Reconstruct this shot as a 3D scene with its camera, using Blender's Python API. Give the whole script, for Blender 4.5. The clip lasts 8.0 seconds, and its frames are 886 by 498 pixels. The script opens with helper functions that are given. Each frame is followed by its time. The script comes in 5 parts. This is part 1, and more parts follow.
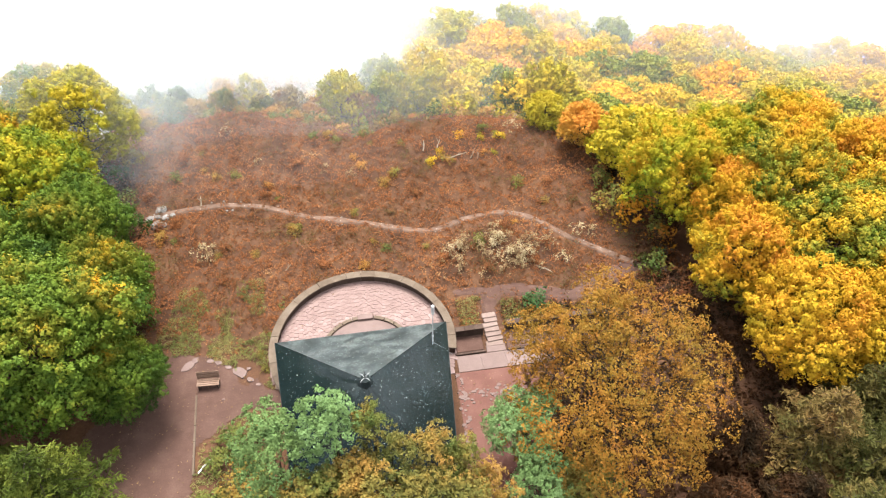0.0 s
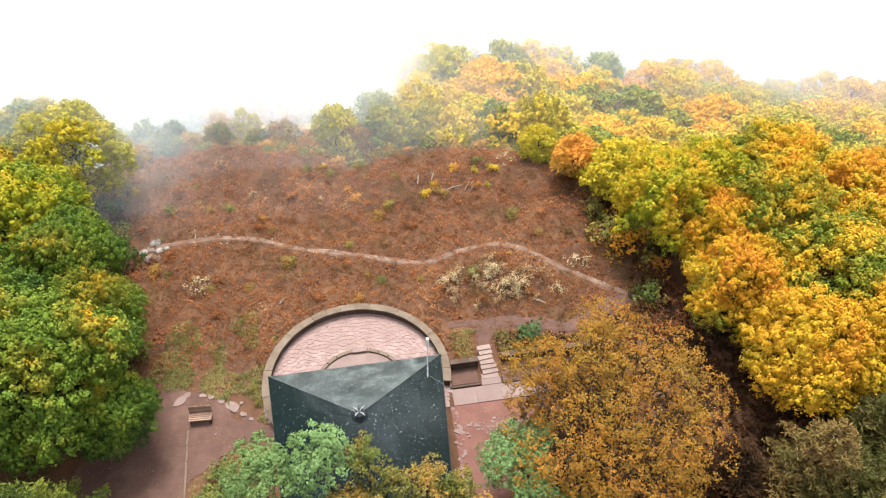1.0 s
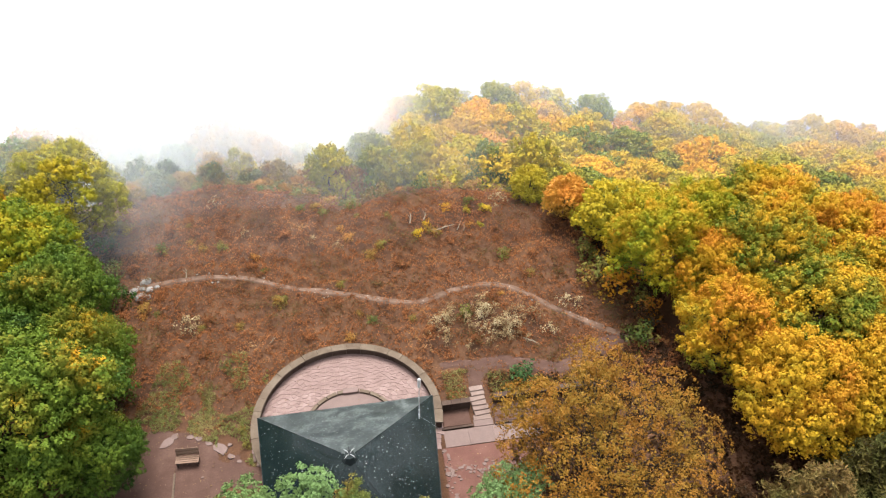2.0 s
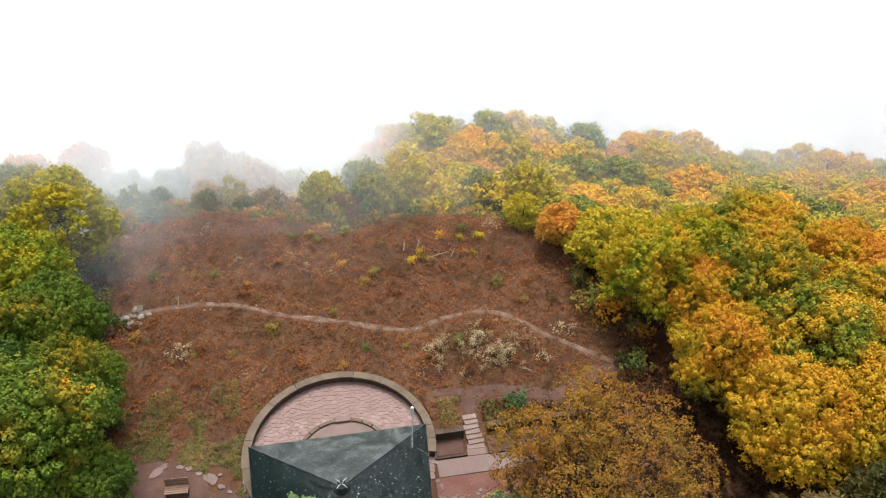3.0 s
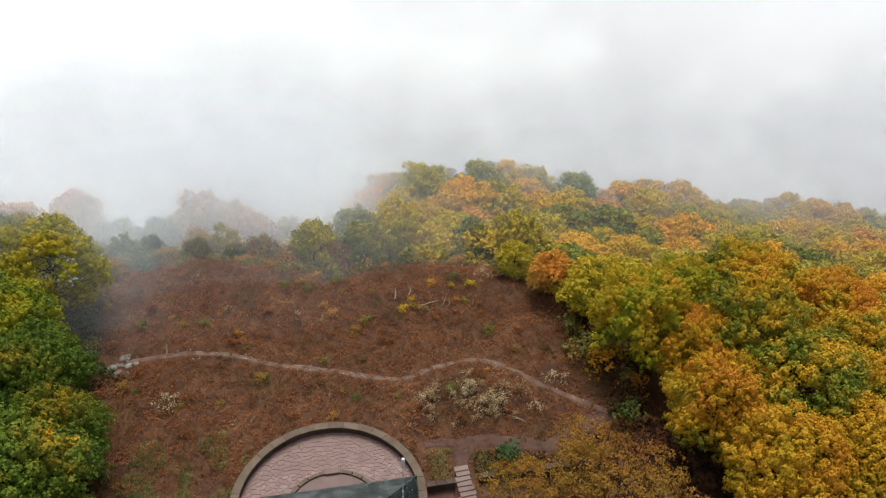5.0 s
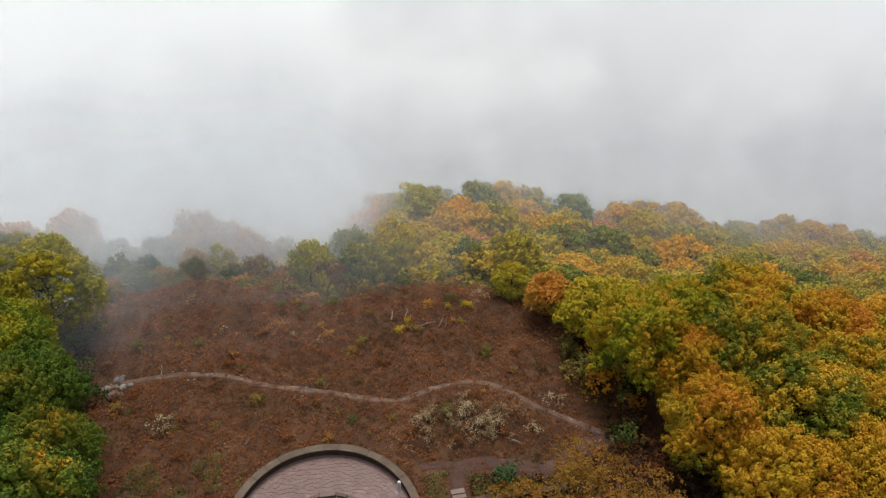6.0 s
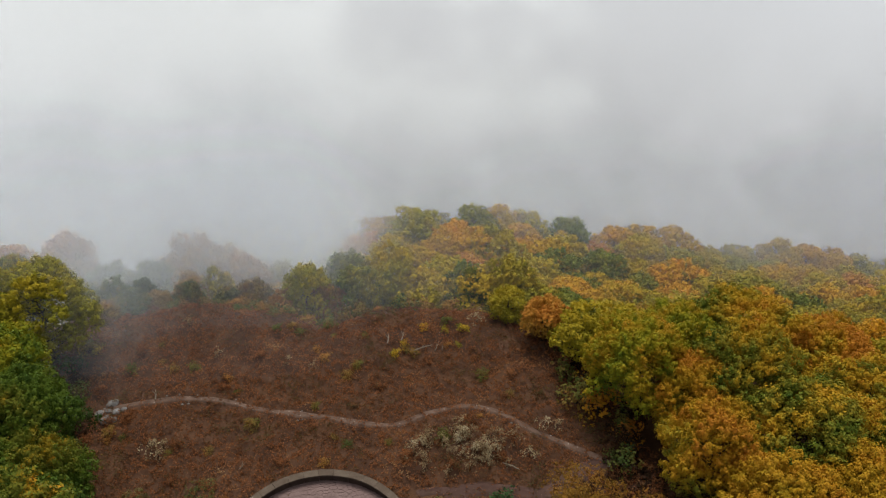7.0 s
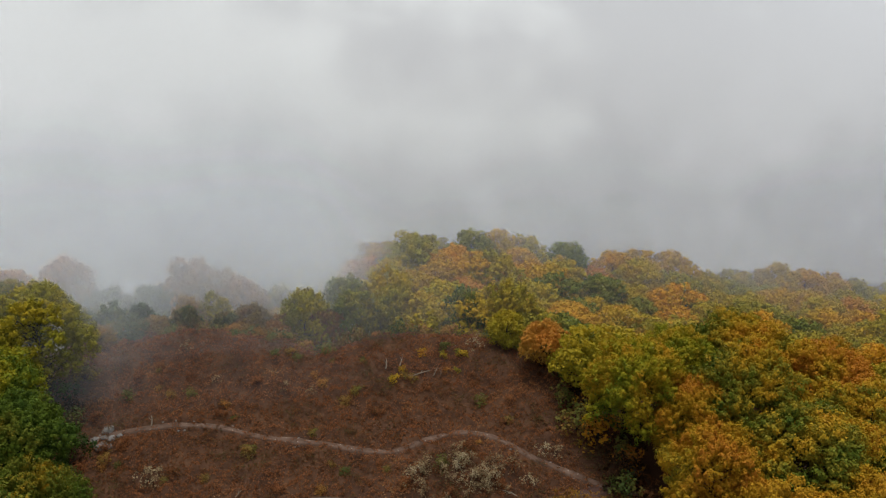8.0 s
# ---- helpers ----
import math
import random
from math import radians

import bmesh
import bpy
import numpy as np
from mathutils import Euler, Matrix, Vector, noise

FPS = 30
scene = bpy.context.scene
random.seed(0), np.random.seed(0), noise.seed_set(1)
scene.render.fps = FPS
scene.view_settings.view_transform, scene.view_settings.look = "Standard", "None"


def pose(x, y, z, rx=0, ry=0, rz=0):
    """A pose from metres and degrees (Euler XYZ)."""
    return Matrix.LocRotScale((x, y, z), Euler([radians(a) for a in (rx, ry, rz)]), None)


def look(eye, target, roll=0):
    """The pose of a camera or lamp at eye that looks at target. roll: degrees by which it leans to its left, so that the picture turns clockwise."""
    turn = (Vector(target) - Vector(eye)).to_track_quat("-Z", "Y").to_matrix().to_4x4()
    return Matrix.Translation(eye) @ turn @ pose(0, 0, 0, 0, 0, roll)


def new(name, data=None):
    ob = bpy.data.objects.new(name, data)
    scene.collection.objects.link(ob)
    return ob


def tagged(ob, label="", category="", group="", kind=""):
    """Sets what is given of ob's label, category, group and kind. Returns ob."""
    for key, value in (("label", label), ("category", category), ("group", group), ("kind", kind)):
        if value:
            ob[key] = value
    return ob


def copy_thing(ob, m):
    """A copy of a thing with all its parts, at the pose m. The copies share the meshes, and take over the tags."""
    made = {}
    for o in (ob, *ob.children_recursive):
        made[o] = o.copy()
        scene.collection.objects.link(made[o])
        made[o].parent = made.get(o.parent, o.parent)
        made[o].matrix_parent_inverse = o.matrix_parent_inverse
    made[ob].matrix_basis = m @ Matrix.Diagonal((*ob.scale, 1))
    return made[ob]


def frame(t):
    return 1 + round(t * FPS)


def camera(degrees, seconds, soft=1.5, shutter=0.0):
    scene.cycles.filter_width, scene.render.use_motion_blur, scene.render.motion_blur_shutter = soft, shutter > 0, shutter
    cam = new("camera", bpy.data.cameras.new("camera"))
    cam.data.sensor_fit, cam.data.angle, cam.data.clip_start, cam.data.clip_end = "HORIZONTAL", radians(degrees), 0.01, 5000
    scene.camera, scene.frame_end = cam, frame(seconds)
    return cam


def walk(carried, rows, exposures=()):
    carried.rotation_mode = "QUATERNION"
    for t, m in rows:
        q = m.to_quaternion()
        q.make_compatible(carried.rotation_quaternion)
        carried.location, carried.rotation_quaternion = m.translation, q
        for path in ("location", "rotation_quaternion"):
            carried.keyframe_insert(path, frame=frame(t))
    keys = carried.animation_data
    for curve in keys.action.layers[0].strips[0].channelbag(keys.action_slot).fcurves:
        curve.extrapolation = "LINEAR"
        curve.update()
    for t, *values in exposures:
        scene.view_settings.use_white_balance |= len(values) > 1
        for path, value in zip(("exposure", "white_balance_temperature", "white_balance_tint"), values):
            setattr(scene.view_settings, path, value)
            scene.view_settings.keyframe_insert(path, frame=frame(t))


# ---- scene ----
EYE = (0.559, -19.552, 37.201)
cam = camera(63.38, 8.0, soft=1.15)
TURNS = [
    (0.0, 41.997, -0.475, -9.097), (0.5, 43.136, -0.499, -9.311), (1.0, 44.573, -0.66, -9.539), (1.5, 46.292, -0.948, -9.685),
    (3.0, 49.93, -1.602, -10.221), (3.5, 50.948, -1.668, -10.384), (4.0, 51.965, -1.747, -10.531), (4.5, 52.926, -1.882, -10.654),
    (6.0, 55.461, -2.294, -10.859), (6.5, 56.381, -2.382, -10.97), (7.0, 57.336, -2.512, -11.059), (7.5, 58.337, -2.528, -11.142),
    (8.0, 59.327, -2.555, -11.174)]
walk(cam, [(t, pose(*EYE, rx, ry, rz)) for t, rx, ry, rz in TURNS],
     exposures=[(0.0, 2.1), (1.5, 1.85), (3.0, 1.27), (4.5, 0.78), (6.0, 0.34), (8.0, -0.12)])

# ---- world and sun: a bright overcast morning in fog ----
SUN_UP, SUN_AROUND = radians(68), radians(5)
world = bpy.data.worlds.new("overcast_sky")
scene.world = world
world.use_nodes = True
wn, wl = world.node_tree.nodes, world.node_tree.links
sky = wn.new("ShaderNodeTexSky")
sky.sky_type, sky.sun_disc, sky.sun_elevation, sky.sun_rotation = "NISHITA", False, SUN_UP, SUN_AROUND
sky.dust_density = 4.0
veil = wn.new("ShaderNodeMix")
veil.data_type = "RGBA"
veil.inputs[0].default_value = 0.85
veil.inputs[7].default_value = (9.6, 9.9, 10.3, 1)
wl.new(sky.outputs[0], veil.inputs[6])
way, height, bright, shade_mix = wn.new("ShaderNodeTexCoord"), wn.new("ShaderNodeSeparateXYZ"), wn.new("ShaderNodeMapRange"), wn.new("ShaderNodeVectorMath")
wl.new(way.outputs["Generated"], height.inputs[0])
wl.new(height.outputs["Z"], bright.inputs[0])
bright.inputs[3].default_value, bright.inputs[4].default_value = 0.6, 1.2
shade_mix.operation = "MULTIPLY"
wl.new(veil.outputs[2], shade_mix.inputs[0])
wl.new(bright.outputs[0], shade_mix.inputs[1])
wl.new(shade_mix.outputs[0], wn["Background"].inputs[0])
wn["Background"].inputs[1].default_value = 0.074
sun = new("sun", bpy.data.lights.new("sun", "SUN"))
sun.data.energy, sun.data.angle, sun.data.color = 3.0, radians(30), (1.0, 0.96, 0.9)
sun.matrix_world = look((40 * math.sin(SUN_AROUND), 40 * math.cos(SUN_AROUND), 40 * math.tan(SUN_UP)), (0, 0, 0))


# ---- materials ----
def ramp_stops(node, stops):
    el = node.color_ramp.elements
    while len(el) < len(stops):
        el.new(0.5)
    for e, (p, c) in zip(el, stops):
        e.position, e.color = p, (*c, 1)


def surface(name, stops, scale=3.0, rough=0.85, bump=0.3, fine=40.0, vary=0.25, spots=None, gloss=None):
    """A solid material: two scales of noise through a colour ramp, a little variation by object, and a bump."""
    m = bpy.data.materials.new(name)
    m.use_nodes = True
    n, l = m.node_tree.nodes, m.node_tree.links
    b = n["Principled BSDF"]
    co = n.new("ShaderNodeNewGeometry")
    big, small = n.new("ShaderNodeTexNoise"), n.new("ShaderNodeTexNoise")
    big.inputs["Scale"].default_value, big.inputs["Detail"].default_value, big.inputs["Roughness"].default_value = scale, 6, 0.65
    small.inputs["Scale"].default_value, small.inputs["Detail"].default_value = fine, 3
    for t in (big, small):
        l.new(co.outputs["Position"], t.inputs["Vector"])
    add = n.new("ShaderNodeMath")
    add.operation = "MULTIPLY_ADD"
    l.new(small.outputs[0], add.inputs[0])
    add.inputs[1].default_value = 0.45
    l.new(big.outputs[0], add.inputs[2])
    info = n.new("ShaderNodeObjectInfo")
    own = n.new("ShaderNodeMath")
    own.operation = "MULTIPLY_ADD"
    l.new(info.outputs["Random"], own.inputs[0])
    own.inputs[1].default_value = vary
    l.new(add.outputs[0], own.inputs[2])
    shift = n.new("ShaderNodeMath")
    shift.operation = "SUBTRACT"
    l.new(own.outputs[0], shift.inputs[0])
    shift.inputs[1].default_value = 0.22 + vary / 2
    ramp = n.new("ShaderNodeValToRGB")
    ramp_stops(ramp, stops)
    l.new(shift.outputs[0], ramp.inputs[0])
    colour = ramp.outputs[0]
    if spots:
        tone, size, amount = spots
        vor = n.new("ShaderNodeTexVoronoi")
        vor.inputs["Scale"].default_value = size
        l.new(co.outputs["Position"], vor.inputs["Vector"])
        cut = n.new("ShaderNodeMath")
        cut.operation = "LESS_THAN"
        cut.inputs[1].default_value = amount
        l.new(vor.outputs["Distance"], cut.inputs[0])
        mix = n.new("ShaderNodeMix")
        mix.data_type = "RGBA"
        mix.inputs[7].default_value = (*tone, 1)
        l.new(cut.outputs[0], mix.inputs[0])
        l.new(colour, mix.inputs[6])
        colour = mix.outputs[2]
    l.new(colour, b.inputs["Base Color"])
    b.inputs["Roughness"].default_value = rough
    b.inputs["Specular IOR Level"].default_value = gloss if gloss is not None else 0.12 if rough > 0.5 else 0.45
    if bump:
        bp = n.new("ShaderNodeBump")
        bp.inputs["Strength"].default_value, bp.inputs["Distance"].default_value = bump, 0.05
        l.new(add.outputs[0], bp.inputs["Height"])
        l.new(bp.outputs[0], b.inputs["Normal"])
    return m


def leaf(name, stops, patch=0.45, through_light=0.18, rise=0.0, swing=1.5, level=-0.98, own=0.42, mottle=0.5, grain=0.1):
    """A leaf material: the ramp runs by patches of the crown, by leaf and by tree; rise turns the upper crown first."""
    m = bpy.data.materials.new(name)
    m.use_nodes = True
    n, l = m.node_tree.nodes, m.node_tree.links
    b = n["Principled BSDF"]
    b.inputs["Roughness"].default_value = 0.6
    b.inputs["Specular IOR Level"].default_value = 0.06
    geo, tc, info = n.new("ShaderNodeNewGeometry"), n.new("ShaderNodeTexCoord"), n.new("ShaderNodeObjectInfo")
    noise_tex = n.new("ShaderNodeTexNoise")
    noise_tex.inputs["Scale"].default_value, noise_tex.inputs["Detail"].default_value = patch, 3
    l.new(geo.outputs["Position"], noise_tex.inputs["Vector"])
    sep = n.new("ShaderNodeSeparateXYZ")
    l.new(tc.outputs["Object"], sep.inputs[0])

    def madd(a, k, c):
        q = n.new("ShaderNodeMath")
        q.operation = "MULTIPLY_ADD"
        l.new(a, q.inputs[0])
        q.inputs[1].default_value = k
        if isinstance(c, float):
            q.inputs[2].default_value = c
        else:
            l.new(c, q.inputs[2])
        return q.outputs[0]

    tufts = n.new("ShaderNodeTexNoise")
    tufts.inputs["Scale"].default_value, tufts.inputs["Detail"].default_value = 2.2, 2
    l.new(geo.outputs["Position"], tufts.inputs["Vector"])
    s = madd(geo.outputs["Random Per Island"], grain, level + 0.1 - grain / 2)
    s = madd(tufts.outputs[0], mottle, s)
    s = madd(noise_tex.outputs[0], swing, s)
    s = madd(info.outputs["Random"], own, s)
    s = madd(sep.outputs["Z"], rise, s)
    ramp = n.new("ShaderNodeValToRGB")
    ramp_stops(ramp, stops)
    l.new(s, ramp.inputs[0])
    l.new(ramp.outputs[0], b.inputs["Base Color"])
    tr, mx = n.new("ShaderNodeBsdfTranslucent"), n.new("ShaderNodeMixShader")
    l.new(ramp.outputs[0], tr.inputs[0])
    mx.inputs[0].default_value = through_light
    l.new(b.outputs[0], mx.inputs[1])
    l.new(tr.outputs[0], mx.inputs[2])
    l.new(mx.outputs[0], n["Material Output"].inputs[0])
    return m


GREEN, DEEP, LIME = (0.046, 0.08, 0.013), (0.022, 0.045, 0.009), (0.18, 0.165, 0.018)
YELLOW, GOLD, ORANGE, RUST = (0.37, 0.235, 0.015), (0.41, 0.21, 0.015), (0.41, 0.165, 0.018), (0.25, 0.11, 0.035)
leaf_oak_green = leaf("leaf_oak_green", [(0.0, DEEP), (0.35, GREEN), (0.62, (0.07, 0.105, 0.013)), (0.84, (0.15, 0.15, 0.015)), (1.0, GOLD)], rise=0.045, swing=1.7, level=-1.28)
leaf_oak_mellow = leaf("leaf_oak_mellow", [(0.0, DEEP), (0.2, GREEN), (0.42, (0.13, 0.16, 0.012)), (0.62, (0.26, 0.23, 0.013)), (0.82, YELLOW), (1.0, GOLD)], rise=0.05, swing=1.5, level=-1.14)
leaf_oak_turning = leaf("leaf_oak_turning", [(0.0, GREEN), (0.2, (0.1, 0.125, 0.012)), (0.36, LIME), (0.55, YELLOW), (0.78, GOLD), (1.0, ORANGE)], rise=0.04, swing=1.8, level=-1.16)
leaf_oak_yellow = leaf("leaf_oak_yellow", [(0.0, LIME), (0.35, YELLOW), (0.7, GOLD), (1.0, ORANGE)], rise=0.015, level=-0.95)
leaf_oak_edge = leaf("leaf_oak_edge", [(0.0, DEEP), (0.25, (0.052, 0.092, 0.014)), (0.55, (0.085, 0.125, 0.014)), (0.78, (0.13, 0.13, 0.015)), (0.92, (0.28, 0.2, 0.016)), (1.0, GOLD)], rise=0.08, swing=1.5, level=-1.42)
FAR_TINTS = {
    "lime": leaf("leaf_far_lime", [(0.0, (0.142, 0.154, 0.0138)), (0.4, (0.255, 0.224, 0.0173)), (0.7, (0.383, 0.275, 0.019)), (1.0, (0.454, 0.269, 0.019))], swing=1.0, level=-0.6, mottle=0.3, rise=0.03, own=0.35),
    "gold": leaf("leaf_far_gold", [(0.0, (0.226, 0.179, 0.0156)), (0.35, (0.397, 0.256, 0.0173)), (0.7, (0.51, 0.263, 0.0173)), (1.0, (0.553, 0.217, 0.019))], swing=1.0, level=-0.6, mottle=0.3, rise=0.03, own=0.35),
    "tan": leaf("leaf_far_tan", [(0.0, (0.255, 0.166, 0.0302)), (0.4, (0.383, 0.212, 0.0329)), (0.7, (0.454, 0.191, 0.0294)), (1.0, (0.482, 0.16, 0.0259))], swing=1.0, level=-0.6, mottle=0.3, rise=0.03, own=0.35),
    "green": leaf("leaf_far_green", [(0.0, (0.0708, 0.109, 0.0173)), (0.45, (0.121, 0.147, 0.0208)), (0.75, (0.199, 0.186, 0.0224)), (1.0, (0.297, 0.217, 0.0224))], swing=1.0, level=-0.6, mottle=0.3, rise=0.03, own=0.35)}
leaf_oak_orange = leaf("leaf_oak_orange", [(0.0, (0.2, 0.17, 0.03)), (0.3, GOLD), (0.6, ORANGE), (0.9, RUST)])
leaf_dark = leaf("leaf_dark", [(0.0, (0.035, 0.075, 0.025)), (0.5, (0.06, 0.12, 0.035)), (0.8, (0.12, 0.16, 0.04))])
leaf_golden = leaf("leaf_golden", [(0.0, (0.11, 0.075, 0.014)), (0.3, (0.19, 0.108, 0.017)), (0.6, (0.23, 0.105, 0.017)), (0.85, (0.17, 0.07, 0.017))], patch=0.6)
leaf_pale = leaf("leaf_pale", [(0.0, (0.085, 0.13, 0.04)), (0.4, (0.115, 0.185, 0.065)), (0.7, (0.14, 0.215, 0.085)), (0.9, (0.15, 0.16, 0.04))], patch=0.8)
leaf_olive = leaf("leaf_olive", [(0.0, (0.05, 0.075, 0.018)), (0.35, (0.11, 0.11, 0.025)), (0.6, (0.17, 0.11, 0.025)), (0.85, (0.21, 0.1, 0.02))], patch=0.7)
leaf_brush = leaf("leaf_brush", [(0.0, (0.08, 0.085, 0.022)), (0.35, (0.16, 0.12, 0.028)), (0.6, (0.24, 0.13, 0.03)), (0.85, (0.26, 0.16, 0.06))], patch=0.7)
leaf_larch = leaf("leaf_larch", [(0.0, (0.045, 0.048, 0.012)), (0.3, (0.085, 0.07, 0.02)), (0.6, (0.14, 0.09, 0.03)), (0.9, (0.17, 0.08, 0.028))], patch=0.4)
# dead leaves, near black: the shade under the east oaks is in the colour
leaf_dead_shaded = leaf("leaf_dead_shaded", [(0.0, (0.016, 0.011, 0.005)), (0.4, (0.032, 0.016, 0.007)), (0.8, (0.065, 0.028, 0.011))], patch=0.5)
frond = leaf("bracken_frond", [(0.0, (0.07, 0.064, 0.024)), (0.14, (0.078, 0.034, 0.014)), (0.38, (0.15, 0.055, 0.021)), (0.66, (0.22, 0.08, 0.027)), (0.85, (0.23, 0.125, 0.048)), (1.0, (0.36, 0.25, 0.13))], patch=0.28, swing=1.5, level=-0.72, own=0.0, mottle=0.5, through_light=0.2, grain=0.6)
leaf_silver = leaf("leaf_silver", [(0.0, (0.17, 0.11, 0.055)), (0.5, (0.3, 0.235, 0.13)), (0.9, (0.43, 0.37, 0.25))], patch=0.9)
blade = leaf("grass_blade", [(0.0, (0.07, 0.09, 0.03)), (0.4, (0.14, 0.15, 0.045)), (0.7, (0.24, 0.2, 0.08)), (0.9, (0.3, 0.24, 0.12))], patch=0.5, through_light=0.2)
bark = surface("bark", [(0.1, (0.018, 0.014, 0.01)), (0.6, (0.04, 0.032, 0.022)), (0.9, (0.075, 0.065, 0.045))], scale=4, fine=30, bump=0.8)
soil_field = surface("soil_field", [(0.1, (0.026, 0.015, 0.01)), (0.45, (0.06, 0.031, 0.019)), (0.7, (0.095, 0.049, 0.027)), (0.95, (0.08, 0.066, 0.03))], scale=0.5, fine=9, bump=0.8, vary=0, gloss=0.03)
soil_bare = surface("soil_bare", [(0.1, (0.038, 0.02, 0.0155)), (0.5, (0.063, 0.0345, 0.0265)), (0.9, (0.1, 0.061, 0.047))], scale=0.8, fine=14, bump=0.4, vary=0, spots=((0.24, 0.18, 0.11), 3.1, 0.06))
grit = surface("path_grit", [(0.1, (0.055, 0.033, 0.023)), (0.5, (0.1, 0.062, 0.044)), (0.9, (0.165, 0.115, 0.088))], scale=1.2, fine=16, bump=0.5, vary=0, spots=((0.3, 0.25, 0.21), 3.4, 0.12))
stone_pink = surface("paving_stone_pink", [(0.1, (0.11, 0.07, 0.063)), (0.5, (0.155, 0.103, 0.093)), (0.9, (0.205, 0.145, 0.134))], scale=1.6, fine=25, rough=0.55, bump=0.25, vary=0.35)
mortar = surface("mortar", [(0.1, (0.115, 0.075, 0.066)), (0.9, (0.165, 0.115, 0.103))], scale=2, fine=30)
coping_stone = surface("coping_stone", [(0.1, (0.0561, 0.0396, 0.0281)), (0.5, (0.0891, 0.066, 0.0478)), (0.9, (0.119, 0.0957, 0.0726))], scale=1.5, fine=22, vary=0.18)
wall_stone = surface("wall_stone", [(0.1, (0.0312, 0.0195, 0.0156)), (0.5, (0.052, 0.0338, 0.026)), (0.9, (0.0728, 0.052, 0.0416))], scale=2.5, fine=22, vary=0.3)
slab_plain = surface("slab_plain", [(0.1, (0.0836, 0.0546, 0.0484)), (0.5, (0.114, 0.0774, 0.0686)), (0.9, (0.145, 0.101, 0.0906))], scale=1.0, fine=25, rough=0.55, vary=0.2)
tarmac_red = surface("tarmac_red", [(0.1, (0.062, 0.022, 0.0155)), (0.5, (0.09, 0.036, 0.0265)), (0.9, (0.12, 0.058, 0.044))], scale=1.1, fine=40, rough=0.6, vary=0, spots=((0.24, 0.17, 0.14), 3.5, 0.07))
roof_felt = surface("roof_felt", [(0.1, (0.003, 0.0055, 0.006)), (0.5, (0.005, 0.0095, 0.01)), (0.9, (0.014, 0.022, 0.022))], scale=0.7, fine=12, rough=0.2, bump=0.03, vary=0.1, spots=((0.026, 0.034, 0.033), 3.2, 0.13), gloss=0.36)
# mottled grey felt of the back slope; its sky sheen is in the colour
roof_back_sheen = surface("roof_back_sheen", [(0.3, (0.008, 0.013, 0.0135)), (0.5, (0.022, 0.03, 0.03)), (0.62, (0.06, 0.072, 0.07)), (0.9, (0.1, 0.112, 0.105))], scale=1.1, fine=7, rough=0.3, bump=0.05, vary=0, spots=((0.1, 0.115, 0.11), 3.4, 0.13), gloss=0.3)
lead = surface("ridge_lead", [(0.1, (0.008, 0.012, 0.013)), (0.9, (0.02, 0.027, 0.028))], scale=3, fine=20, rough=0.7, bump=0.1, gloss=0.1)
white_paint = surface("white_paint", [(0.1, (0.381, 0.381, 0.381)), (0.9, (0.459, 0.459, 0.459))], scale=4, rough=0.4, bump=0.05)
dark_iron = surface("dark_iron", [(0.1, (0.02, 0.022, 0.025)), (0.9, (0.05, 0.05, 0.055))], scale=5, rough=0.45, bump=0.1)
wood_brown = surface("bench_wood", [(0.1, (0.078, 0.045, 0.03)), (0.5, (0.126, 0.078, 0.054)), (0.9, (0.18, 0.12, 0.09))], scale=2, fine=25, rough=0.55, vary=0.3)
rock_pale = surface("rock_pale", [(0.1, (0.085, 0.076, 0.067)), (0.5, (0.145, 0.135, 0.125)), (0.9, (0.2, 0.19, 0.18))], scale=2, fine=18, vary=0.3)
dry_wood = surface("dry_wood", [(0.1, (0.126, 0.0966, 0.0672)), (0.9, (0.231, 0.197, 0.151))], scale=3, fine=20)
pale_fleck = surface("pale_fleck", [(0.1, (0.07, 0.08, 0.076)), (0.9, (0.2, 0.21, 0.195))], scale=9, bump=0)


